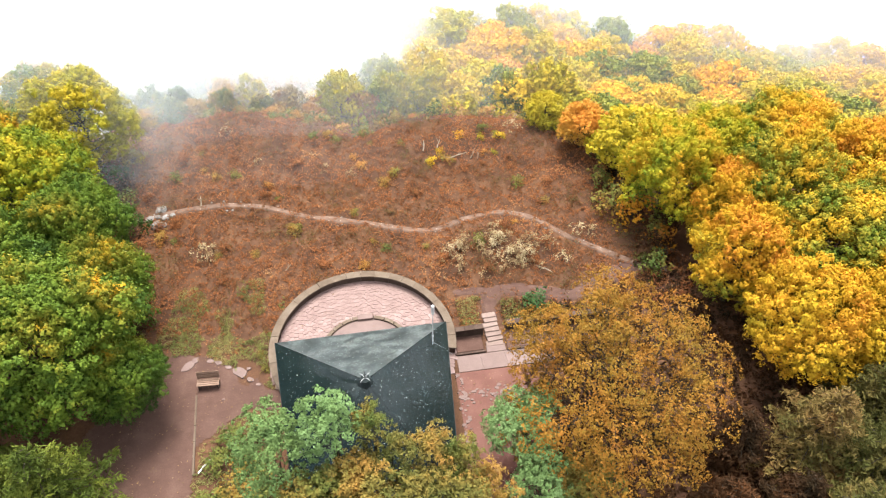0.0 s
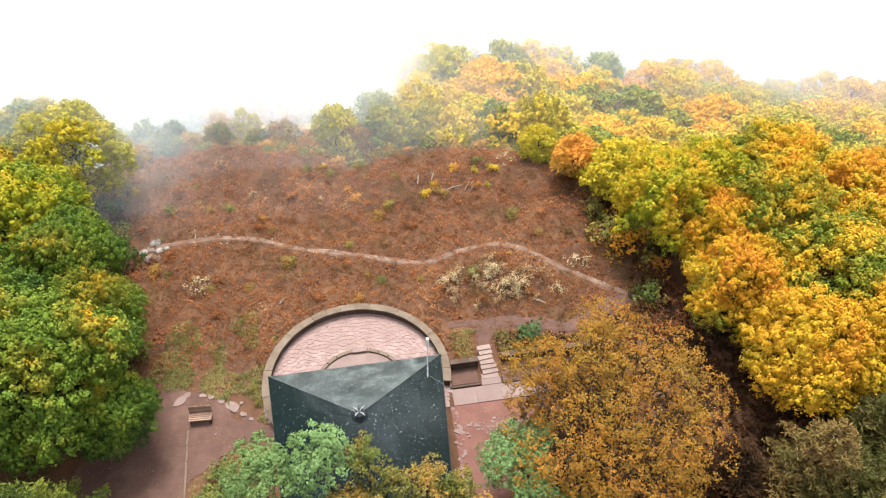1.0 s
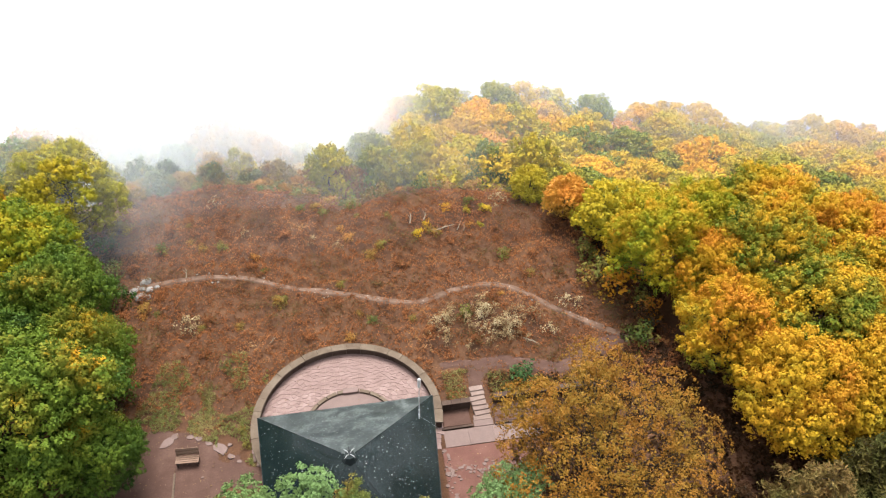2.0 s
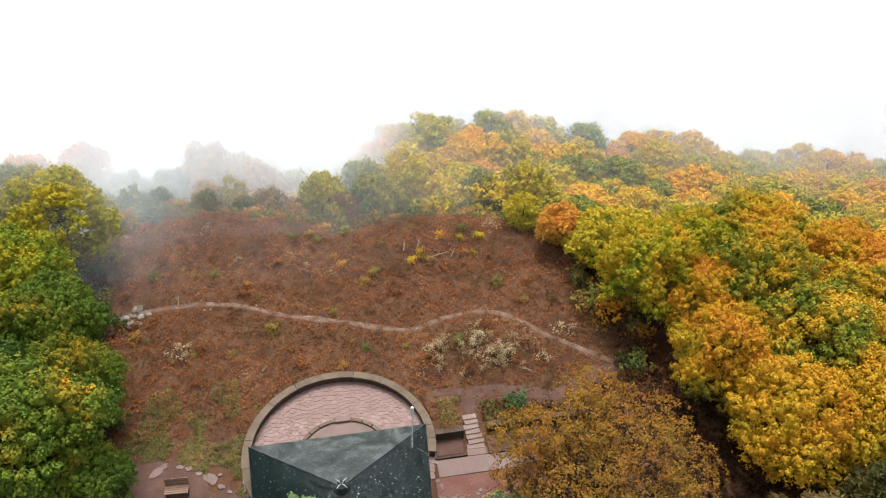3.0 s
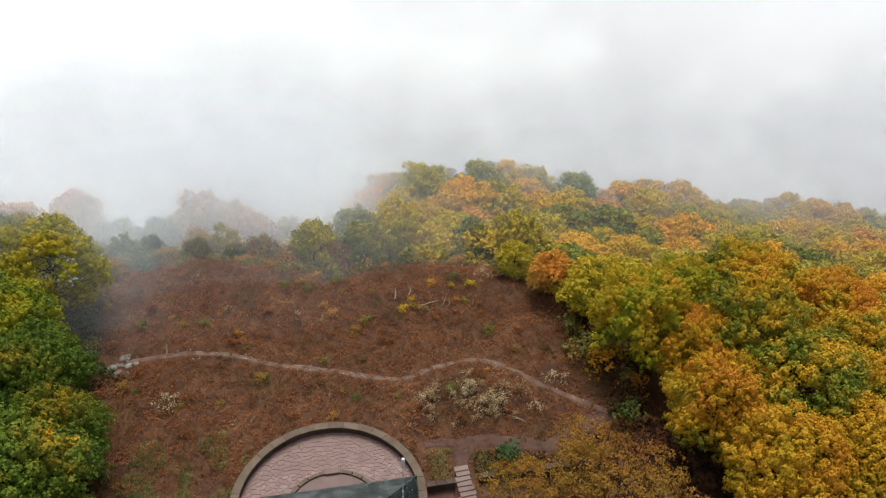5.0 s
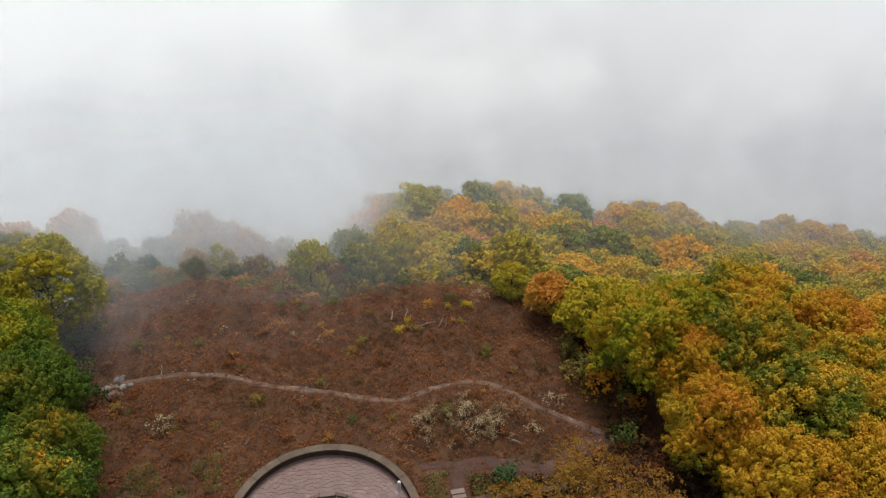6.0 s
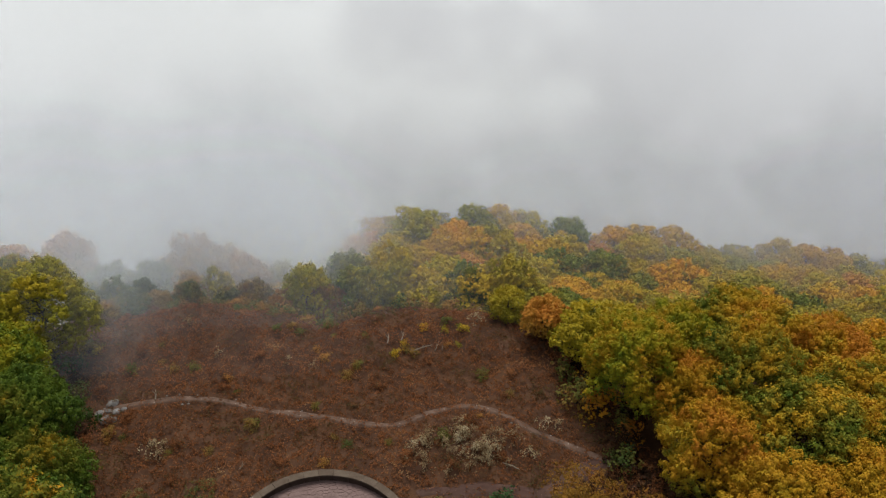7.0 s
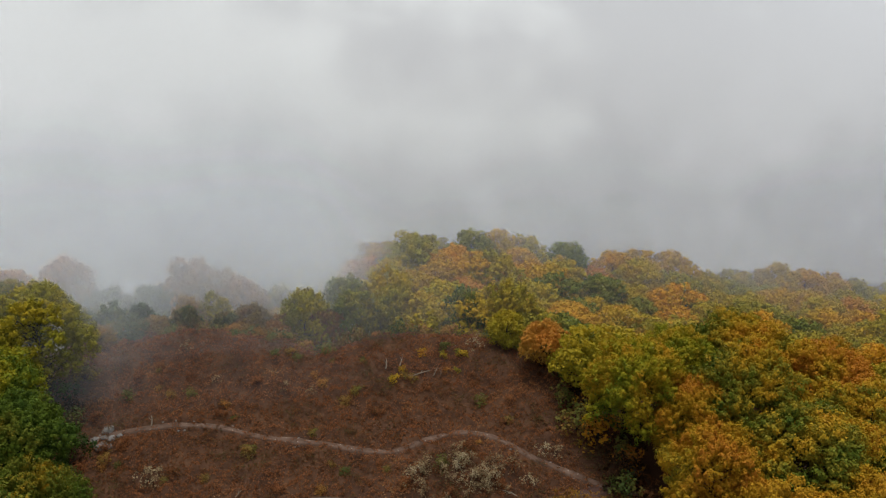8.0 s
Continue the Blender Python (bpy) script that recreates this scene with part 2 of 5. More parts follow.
def fog_stuff(name, thick, size, bias, west, low=None, white=1.0, back_share=0.5):
    """Fog: white drops, lit by the sky, that thicken by drifts, towards the west; above the first height of low it halves with each step of the second."""
    m = bpy.data.materials.new(name)
    m.use_nodes = True
    n, l = m.node_tree.nodes, m.node_tree.links
    n.remove(n["Principled BSDF"])
    geo, sep, drift = n.new("ShaderNodeNewGeometry"), n.new("ShaderNodeSeparateXYZ"), n.new("ShaderNodeTexNoise")
    drift.inputs["Scale"].default_value, drift.inputs["Detail"].default_value = size, 3
    l.new(geo.outputs["Position"], drift.inputs["Vector"])
    l.new(geo.outputs["Position"], sep.inputs[0])

    def ranged(out, a, b, lo, hi):
        q = n.new("ShaderNodeMapRange")
        q.interpolation_type = "SMOOTHSTEP"
        l.new(out, q.inputs[0])
        for i, v in enumerate((a, b, lo, hi)):
            q.inputs[i + 1].default_value = v
        return q.outputs[0]

    def times(a, b):
        q = n.new("ShaderNodeMath")
        q.operation = "MULTIPLY"
        q.use_clamp = True
        l.new(a, q.inputs[0])
        l.new(b, q.inputs[1])
        return q.outputs[0]

    amount = times(ranged(drift.outputs[0], 0.5 - bias, 0.75 - bias, 0.25 * thick, thick), ranged(sep.outputs["X"], west[0], west[1], 1, west[2]))
    if low:
        rise, halve, most = n.new("ShaderNodeMath"), n.new("ShaderNodeMath"), n.new("ShaderNodeMath")
        rise.operation, halve.operation, most.operation = "MULTIPLY_ADD", "POWER", "MINIMUM"
        l.new(sep.outputs["Z"], rise.inputs[0])
        rise.inputs[1].default_value, rise.inputs[2].default_value = 1 / low[1], -low[0] / low[1]
        halve.inputs[0].default_value, most.inputs[1].default_value = 0.5, 1.0
        l.new(rise.outputs[0], halve.inputs[1])
        l.new(halve.outputs[0], most.inputs[0])
        amount = times(amount, most.outputs[0])
    clear, front, back, both, mix = (n.new("ShaderNodeBsdfTransparent"), n.new("ShaderNodeBsdfDiffuse"), n.new("ShaderNodeBsdfTranslucent"),
                                     n.new("ShaderNodeMixShader"), n.new("ShaderNodeMixShader"))
    shade = n.new("ShaderNodeTexNoise")
    shade.inputs["Scale"].default_value, shade.inputs["Detail"].default_value = size * 0.6, 4
    l.new(geo.outputs["Position"], shade.inputs["Vector"])
    tone = n.new("ShaderNodeValToRGB")
    ramp_stops(tone, [(0.25, tuple(c * white for c in (0.72, 0.75, 0.79))), (0.6, tuple(c * white for c in (0.925, 0.97, 1.0)))])
    tone.color_ramp.interpolation = "EASE"
    paler = n.new("ShaderNodeMath")
    paler.operation = "MULTIPLY_ADD"
    l.new(sep.outputs["X"], paler.inputs[0])
    paler.inputs[1].default_value = -0.003
    l.new(shade.outputs[0], paler.inputs[2])
    l.new(paler.outputs[0], tone.inputs[0])
    l.new(tone.outputs[0], front.inputs[0])
    l.new(tone.outputs[0], back.inputs[0])
    both.inputs[0].default_value = back_share
    l.new(front.outputs[0], both.inputs[1])
    l.new(back.outputs[0], both.inputs[2])
    l.new(amount, mix.inputs[0])
    l.new(clear.outputs[0], mix.inputs[1])
    l.new(both.outputs[0], mix.inputs[2])
    l.new(mix.outputs[0], n["Material Output"].inputs[0])
    return m


# ---- mesh tools ----
def mesh_of(name, bm, material, smooth=False):
    me = bpy.data.meshes.new(name)
    bm.to_mesh(me)
    bm.free()
    me.materials.append(material)
    if smooth:
        me.polygons.foreach_set("use_smooth", [True] * len(me.polygons))
    return me


def part(name, bm, material, parent, label="", smooth=False):
    ob = new(name, mesh_of(name, bm, material, smooth))
    ob.parent = parent
    return tagged(ob, label)


def thing(name, label, category, at=(0, 0, 0), turn=0, group="", kind=""):
    ob = new(name)
    ob.matrix_basis = pose(*at, 0, 0, turn)
    return tagged(ob, label, category, group, kind)


def add_box(bm, size, at=(0, 0, 0), turn=(0, 0, 0), bevel=0.0):
    r = bmesh.ops.create_cube(bm, size=1)
    vs = r["verts"]
    if bevel:
        bmesh.ops.scale(bm, vec=size, verts=vs)
        es = list({e for v in vs for e in v.link_edges})
        vs = bmesh.ops.bevel(bm, geom=es, offset=bevel, segments=1, affect="EDGES", profile=0.5)["verts"]
        vs = list({v for v in vs if v.is_valid})
        m = pose(*at, *turn)
    else:
        m = pose(*at, *turn) @ Matrix.Diagonal((*size, 1))
    bmesh.ops.transform(bm, matrix=m, verts=vs)


def box(size, at=(0, 0, 0), turn=(0, 0, 0), bevel=0.0):
    bm = bmesh.new()
    add_box(bm, size, at, turn, bevel)
    return bm


def add_tube(bm, points, radii, sides=7):
    rings = []
    for i, p in enumerate(points):
        a, b = points[max(i - 1, 0)], points[min(i + 1, len(points) - 1)]
        q = (Vector(b) - Vector(a)).to_track_quat("Z", "Y")
        rings.append([bm.verts.new(Vector(p) + q @ Vector((radii[i] * math.cos(k * math.tau / sides), radii[i] * math.sin(k * math.tau / sides), 0))) for k in range(sides)])
    for r0, r1 in zip(rings, rings[1:]):
        for k in range(sides):
            bm.faces.new((r0[k], r0[(k + 1) % sides], r1[(k + 1) % sides], r1[k]))
    bm.faces.new(rings[0][::-1])
    bm.faces.new(rings[-1])


def add_prism(bm, outline, z0, z1, inset=0.0):
    """An upright slab over an outline; the top is drawn in by inset."""
    cx = sum(p[0] for p in outline) / len(outline)
    cy = sum(p[1] for p in outline) / len(outline)
    low = [bm.verts.new((x, y, z0)) for x, y in outline]
    top = []
    for x, y in outline:
        d = math.hypot(x - cx, y - cy) or 1
        k = max(0.2, 1 - inset / d)
        top.append(bm.verts.new((cx + (x - cx) * k, cy + (y - cy) * k, z1)))
    bm.faces.new(top)
    for i in range(len(outline)):
        j = (i + 1) % len(outline)
        bm.faces.new((low[i], low[j], top[j], top[i]))


def prism(outline, z0, z1, inset=0.0):
    bm = bmesh.new()
    add_prism(bm, outline, z0, z1, inset)
    return bm


def soft_noise(x, y, s, seed=0.0):
    return noise.noise(Vector((x * s, y * s, seed)))


# ---- the lie of the land ----
CREST = ((-60, 33), (-16, 32.2), (-8, 32), (-2, 30.2), (2, 27.8), (7, 29.2), (14, 27.8), (19, 25), (24, 19), (40, 16), (90, 14))
# depth of the wooded slope below the hilltop, along its far ridge
RIDGE = ((-60, 15), (-38, 16), (-27, 20), (-19, 24), (2, 24), (6, 20.5), (10, 17.4), (14, 15.8), (21, 15.9), (27, 17.6), (31, 20.2), (36, 21.6), (41, 22), (50, 24.8), (58, 27),
         (64, 27), (70, 28.5), (77, 32.5), (88, 36), (120, 48))
RIDGE_Y = 60


def along(table, x):
    for (x0, y0), (x1, y1) in zip(table, table[1:]):
        if x <= x1:
            k = min(max((x - x0) / (x1 - x0), 0), 1)
            k = k * k * (3 - 2 * k)
            return y0 + (y1 - y0) * k
    return table[-1][1]


def crest_y(x):
    return along(CREST, x)


def over(u, soft=2.0):
    return soft * math.log1p(math.exp(min(u / soft, 40))) if u < 60 * soft else u


def land(x, y):
    """Height of the ground: a level hilltop that breaks off behind the field into a wooded slope and a far valley."""
    c = crest_y(x)
    u = over(y - c, 0.8)
    z = -6.5 * (1 - math.exp(-u / 3)) - (along(RIDGE, x) - 6.5) * u / (RIDGE_Y - c) - 0.9 * over(y - RIDGE_Y - 3, 3)
    z -= 0.3 * over(-24 - x, 4) + 0.35 * over(-9 - y, 2)
    z -= 0.3 * over(x - 34, 4) * min(max((24 - y) / 12, 0), 1)
    field = min(max((y - 12.5) / 4, 0), 1) if abs(x) < 7 else min(max((y - 8) / 4, 0), 1)
    z += field * (0.35 * soft_noise(x, y, 0.16) + 0.2 * soft_noise(x, y, 0.5, 3))
    z += 0.7 * math.exp(-((x - 10) / 4.5) ** 2 - ((y - 12.4) / 1.9) ** 2)
    z += field * 1.1 * math.exp(-((x - 9) / 7) ** 2 - ((y - 25) / 4) ** 2) + field * 0.8 * math.exp(-((x + 7) / 7) ** 2 - ((y - 28) / 4) ** 2)
    floor = -95 + 6 * soft_noise(x, y, 0.004, 9)
    return floor + over(z - floor, 4)


def line_points(way, step=0.5):
    """Points along a smooth curve through the given places."""
    w = [Vector(p) for p in way]
    out = []
    for i in range(len(w) - 1):
        a, b, c, d = w[max(i - 1, 0)], w[i], w[i + 1], w[min(i + 2, len(w) - 1)]
        k = max(2, int((c - b).length / step))
        for j in range(k):
            t = j / k
            out.append(0.5 * (2 * b + (c - a) * t + (2 * a - 5 * b + 4 * c - d) * t * t + (3 * b - a - 3 * c + d) * t ** 3))
    return out + [w[-1]]


def inside(x, y, outline):
    hit, j = False, len(outline) - 1
    for i in range(len(outline)):
        (xi, yi), (xj, yj) = outline[i], outline[j]
        if (yi > y) != (yj > y) and x < (xj - xi) * (y - yi) / (yj - yi) + xi:
            hit = not hit
        j = i
    return hit


MAIN_PATH = line_points(((-15.2, 19.6), (-12.9, 19.9), (-10.9, 20.0), (-8.5, 19.8), (-6.5, 19.5), (-4.8, 18.9), (-2.4, 17.8), (0, 17.0), (2.3, 16.2), (3.9, 15.6),
                         (5.9, 15.3), (7.2, 15.6), (8.7, 16.2), (10.6, 16.3), (12.6, 15.6), (14.0, 14.5), (15.6, 12.9), (17.3, 11.6), (18.9, 10.4), (21, 9.4)))
SIDE_PATH = line_points(((8.25, 7.1), (8.25, 8.0), (8.7, 9.0), (10.2, 9.2), (12.0, 8.7), (14.2, 8.2), (16.5, 9.2), (19, 10.2)))
SPUR_PATH = line_points(((6.2, 9.4), (7.2, 9.5), (8.4, 9.3)))
CLEARING = ((-12.6, 7.0), (-10.8, 7.2), (-9.6, 6.9), (-7.9, 5.7), (-6.2, 4.4), (-5.0, 3.6), (-5.0, 2.6), (-6.9, 2.4), (-8.6, 1.9), (-9.6, 0.6), (-10.0, -3), (-11.5, -6),
            (-18, -6), (-17, 1), (-15.5, 3.3), (-13.5, 4.7))


def path_gap(x, y):
    p = Vector((x, y))
    g = min((p - q).length for q in MAIN_PATH[::2])
    g = min(g, min((p - q).length - 0.25 for q in SIDE_PATH[::2]))
    return min(g, min((p - q).length for q in SPUR_PATH))


GROUND_N = 240


def build_ground():
    us = np.linspace(-1, 1, GROUND_N)
    xs = 2 + 40 * us + 2600 * us ** 11
    ys = 12 + 40 * us + 2900 * us ** 11
    verts = [(x, y, land(x, y)) for y in ys for x in xs]
    faces = [(j * GROUND_N + i, j * GROUND_N + i + 1, (j + 1) * GROUND_N + i + 1, (j + 1) * GROUND_N + i) for j in range(GROUND_N - 1) for i in range(GROUND_N - 1)]
    me = bpy.data.meshes.new("ground")
    me.from_pydata(verts, [], faces)
    me.materials.append(soil_field)
    me.polygons.foreach_set("use_smooth", [True] * len(me.polygons))
    tagged(new("ground", me), "brown heath soil under dead bracken on a hilltop", "ground", kind="structure")


def draped_ribbon(name, way, width, material, label, lift=0.05):
    bm = bmesh.new()
    rows = []
    for i, p in enumerate(way):
        d = (way[min(i + 1, len(way) - 1)] - way[max(i - 1, 0)]).normalized()
        side = Vector((-d.y, d.x))
        w = width * (0.8 + 0.5 * soft_noise(p.x, p.y, 0.6, 5))
        row = []
        for k in range(-3, 4):
            q = p + side * (w * k / 3 * (1 + 0.25 * soft_noise(p.x, p.y, 1.7, k)))
            row.append(bm.verts.new((q.x, q.y, land(q.x, q.y) + (lift if abs(k) < 3 else -0.06))))
        rows.append(row)
    for a, b in zip(rows, rows[1:]):
        for k in range(6):
            bm.faces.new((a[k], a[k + 1], b[k + 1], b[k]))
    tagged(new(name, mesh_of(name, bm, material, True)), label, "path", kind="structure")


def draped_patch(name, outline, material, label, category, lift=0.05, cell=0.13):
    """A sheet of soil inside an outline with a ragged rim, lying on the ground."""
    x0, x1 = min(p[0] for p in outline) - 1, max(p[0] for p in outline) + 1
    y0, y1 = min(p[1] for p in outline) - 1, max(p[1] for p in outline) + 1
    bm = bmesh.new()
    nx, ny = int((x1 - x0) / cell), int((y1 - y0) / cell)
    grid = {}
    for j in range(ny + 1):
        for i in range(nx + 1):
            x, y = x0 + i * cell, y0 + j * cell
            if inside(x + 0.8 * soft_noise(x, y, 0.9, 2), y + 0.8 * soft_noise(x, y, 0.9, 7), outline):
                grid[i, j] = bm.verts.new((x + 0.2 * soft_noise(x, y, 2.1, 1), y + 0.2 * soft_noise(x, y, 2.1, 4), land(x, y) + lift))
    for i, j in grid:
        c = [(i, j), (i + 1, j), (i + 1, j + 1), (i, j + 1)]
        if all(q in grid for q in c):
            bm.faces.new([grid[q] for q in c])
    tagged(new(name, mesh_of(name, bm, material, True)), label, category, kind="structure")


build_ground()
draped_ribbon("footpath", MAIN_PATH, 0.36, grit, "worn stony footpath winding across the bracken slope", 0.1)
draped_ribbon("side_path", SIDE_PATH, 0.75, soil_bare, "trodden earth path from the stone steps", 0.09)
draped_ribbon("spur_path", SPUR_PATH, 0.35, soil_bare, "narrow trodden earth path behind the terrace wall", 0.055)
draped_patch("clearing", CLEARING, soil_bare, "bare reddish earth clearing beside the terrace", "ground")


# ---- foliage ----
def leaf_mesh(name, centres, normals, size, count, material, rng, narrow=0.42, loose=0.4, corners=4):
    """Diamond or three-cornered leaves at the given places, lying about square to the given directions; loose: how far they stray."""
    c, nn = np.repeat(np.asarray(centres, float), count, 0), np.repeat(np.asarray(normals, float), count, 0)
    k = len(c)
    nn /= np.linalg.norm(nn, axis=1)[:, None] + 1e-9
    face = nn + rng.normal(size=(k, 3)) * loose
    face /= np.linalg.norm(face, axis=1)[:, None] + 1e-9
    d = np.cross(face, rng.normal(size=(k, 3)))
    d /= np.linalg.norm(d, axis=1)[:, None] + 1e-9
    s = np.cross(d, face)
    ln = (size * rng.uniform(0.6, 1.35, k))[:, None]
    c = c + rng.normal(size=(k, 3)) * size * 0.3 - d * ln * 0.5
    v = np.stack([c, c + d * ln * 0.5 + s * ln * narrow + face * ln * 0.08, c + d * ln, c + d * ln * 0.5 - s * ln * narrow + face * ln * 0.08], 1).reshape(-1, 3)
    if corners == 3:
        v = np.stack([c, c + d * ln * 0.85 + s * ln * narrow, c + d * ln * 0.7 - s * ln * narrow], 1).reshape(-1, 3)
    me = bpy.data.meshes.new(name)
    me.from_pydata(v.tolist(), [], np.arange(corners * k).reshape(k, corners).tolist())
    me.materials.append(material)
    return me


def crown_spots(rng, radius, base, top, lobes, lobe_size, tuft, per_tuft, inner=0.1, reach=0.86):
    """Places of leaves, in tufts on the lobes of a crown between two heights, with their outward directions; and the lobes."""
    mid, half = (base + top) / 2, (top - base) / 2
    lo = []
    for i in range(lobes):
        z = 1 - 2 * (i + 0.5) / lobes * reach
        a = i * 2.39996 + rng.uniform(-0.5, 0.5)
        r = math.sqrt(max(0, 1 - z * z)) * rng.uniform(0.7, 1.05)
        ls = lobe_size * rng.uniform(0.65, 1.3)
        lo.append((np.array((r * math.cos(a) * (radius - ls * 0.6), r * math.sin(a) * (radius - ls * 0.6), mid + z * (half - ls * 0.5) + rng.uniform(-0.4, 0.4))), ls))
    lo.append((np.array((0, 0, top - lobe_size)), lobe_size))
    for i in range(lobes // 3):
        c, ls = lo[i * 3]
        lo.append((np.array((c[0] * 0.5, c[1] * 0.5, mid + (c[2] - mid) * 0.45)), ls * 0.9))
    spots, dirs = [], []
    for i, (c, ls) in enumerate(lo):
        out = c - np.array((0, 0, mid - half * 0.6))
        out /= np.linalg.norm(out) + 1e-9
        n = max(4, int((2.3 if i <= lobes else 1.2) * (ls / tuft) ** 2))
        d = rng.normal(size=(n, 3))
        d /= np.linalg.norm(d, axis=1)[:, None]
        d = d + out * 0.7 + np.array((0, 0, 0.5))
        d /= np.linalg.norm(d, axis=1)[:, None]
        centre = c + d * (ls * rng.uniform(0.72, 1.12, n))[:, None] * np.array((1, 1, 0.8))
        e = rng.normal(size=(n * per_tuft, 3))
        e /= np.linalg.norm(e, axis=1)[:, None]
        e = e + np.repeat(d, per_tuft, 0) * 1.2 + np.array((0, 0, 0.2))
        e /= np.linalg.norm(e, axis=1)[:, None]
        spots.append(np.repeat(centre, per_tuft, 0) + e * (tuft * rng.uniform(0.5, 1.0, n * per_tuft))[:, None])
        dirs.append(e)
        k = int(n * per_tuft * inner)
        d = rng.normal(size=(k, 3))
        spots.append(c + d * ls * 0.35)
        dirs.append(d)
    return np.concatenate(spots), np.concatenate(dirs), lo


def billow_spots(rng, radius, base, top, lobes, lobe_size, tuft, density):
    """Leaf places for a full oak crown: rounded lobes on a dome, each a skin of leaf tufts, over a dense inner crown."""
    mid, half = base + (top - base) * 0.42, (top - base) * 0.58
    lo = []
    for i in range(lobes):
        z = 1 - 1.5 * (i + 0.5) / lobes
        a = i * 2.39996 + rng.uniform(-0.35, 0.35)
        ls = lobe_size * rng.uniform(0.5, 1.4)
        r = math.sqrt(max(0, 1 - z * z)) * rng.uniform(0.68, 1.12)
        lo.append((np.array((r * math.cos(a) * (radius - ls), r * math.sin(a) * (radius - ls), mid + z * (half - ls * 0.9) * (rng.uniform(0.82, 1.06) if z > 0 else 0.75))), ls))
    spots, dirs = [], []
    for c, ls in lo + [(np.array((0, 0, mid)), 0.0)]:
        core = ls == 0
        n = int(density * 4 * (radius * 0.68) ** 2 * 0.5) if core else int(density * 4 * ls * ls)
        d = rng.normal(size=(n, 3))
        d /= np.linalg.norm(d, axis=1)[:, None]
        if core:
            p = c + d * np.array((radius, radius, half)) * 0.68
            spots.append(p)
            dirs.append(d)
            continue
        out = c - np.array((0, 0, mid - half * 0.5))
        out /= np.linalg.norm(out) + 1e-9
        d = d + out * 0.55 + np.array((0, 0, 0.35))
        d /= np.linalg.norm(d, axis=1)[:, None]
        m = max(6, int(3.2 * (ls / tuft) ** 2))
        t = d[rng.integers(0, n, m)]
        home = t[np.argmax(d @ t.T, axis=1)]
        e = d + (home - d) * 0.35
        e /= np.linalg.norm(e, axis=1)[:, None]
        near = np.einsum("ij,ij->i", d, home)
        bulge = 1 - np.minimum((1 - near) * 2 * (ls / tuft) ** 2, 1.0)
        p = c + e * (ls * (0.82 + 0.1 * rng.normal(size=n)) + tuft * 0.95 * bulge)[:, None] * np.array((1, 1, 0.85))
        spots.append(p)
        dirs.append(d + (d - home) * 1.6 * (ls / tuft))
    return np.concatenate(spots), np.concatenate(dirs), lo


def trunk_mesh(rng, height, thick, lobes, base, sides=7, twigs=0):
    bm = bmesh.new()
    lean = rng.uniform(-0.3, 0.3, 2)
    stem = [(lean[0] * k * k, lean[1] * k * k, height * k - 0.4 * (k == 0)) for k in (0, 0.2, 0.45, 0.7, 0.9)]
    add_tube(bm, stem, [thick * 1.5, thick, thick * 0.8, thick * 0.5, thick * 0.2], sides)
    for c, ls in lobes:
        k = min(0.8, max(0.2, (c[2] - 0.55 * math.hypot(c[0], c[1]) - 0.5) / height))
        a = Vector((lean[0] * k * k, lean[1] * k * k, height * k))
        b = Vector(c)
        m = a.lerp(b, 0.5) + Vector((rng.uniform(-0.2, 0.2), rng.uniform(-0.2, 0.2), -0.25 + rng.uniform(-0.1, 0.3)))
        t0 = thick * 0.42 * (1 - 0.5 * k)
        add_tube(bm, [a, m, b], [t0, t0 * 0.6, t0 * 0.22], 4)
        for _ in range(twigs):
            e = b + Vector(rng.normal(size=3)).normalized() * ls * 0.95 + Vector((0, 0, 0.25 * ls))
            s = m.lerp(b, rng.uniform(0.1, 0.9))
            add_tube(bm, [s, s.lerp(e, 0.5) + Vector((0, 0, 0.1)), e], [t0 * 0.3, t0 * 0.2, t0 * 0.07], 4)
    return bm


def make_tree(name, label, seed, height, radius, base, lobes, lobe_size, tuft, per_tuft, size, per, material, thick=0.22, twigs=0, inner=0.1, narrow=0.42, category="tree", reach=0.86, corners=4, loose=0.4):
    rng = np.random.default_rng(seed)
    t = thing(name, label, category)
    spots, dirs, lo = crown_spots(rng, radius, base, height, lobes, lobe_size, tuft, per_tuft, inner, reach)
    crown = new("crown", leaf_mesh("crown", spots, dirs, size, per, material, rng, narrow, loose, corners))
    crown.parent = t
    part("trunk", trunk_mesh(rng, height * 0.86, thick, lo[:lobes + 1], base, twigs=twigs), bark, t, smooth=True)
    return t


def make_oak(seed, height, radius, base, lobes, lobe_size, tuft, density, size, material, thick=0.24):
    rng = np.random.default_rng(seed)
    t = thing("oak_tree", "oak", "tree")
    spots, dirs, lo = billow_spots(rng, radius, base, height, lobes, lobe_size, tuft, density)
    crown = new("crown", leaf_mesh("crown", spots, dirs, size, 1, material, rng, 0.55, 0.3, 3))
    crown.parent = t
    part("trunk", trunk_mesh(rng, height * 0.8, thick, lo, base), bark, t, smooth=True)
    return t


def set_tree(model, x, y, turn, scale, material, label, flat=1.0, sink=0.15, group=""):
    """A copy of a model tree, rooted in the ground."""
    t = copy_thing(model, Matrix.Translation((x, y, land(x, y) - sink)) @ Matrix.Rotation(radians(turn), 4, "Z") @ Matrix.Diagonal((scale, scale, scale * flat, 1)))
    for c in t.children:
        if c.name.startswith("crown"):
            c.material_slots[0].link = "OBJECT"
            c.material_slots[0].material = material
    return tagged(t, label, "tree", group)


def drop_model(t):
    for o in (*t.children_recursive, t):
        bpy.data.objects.remove(o)


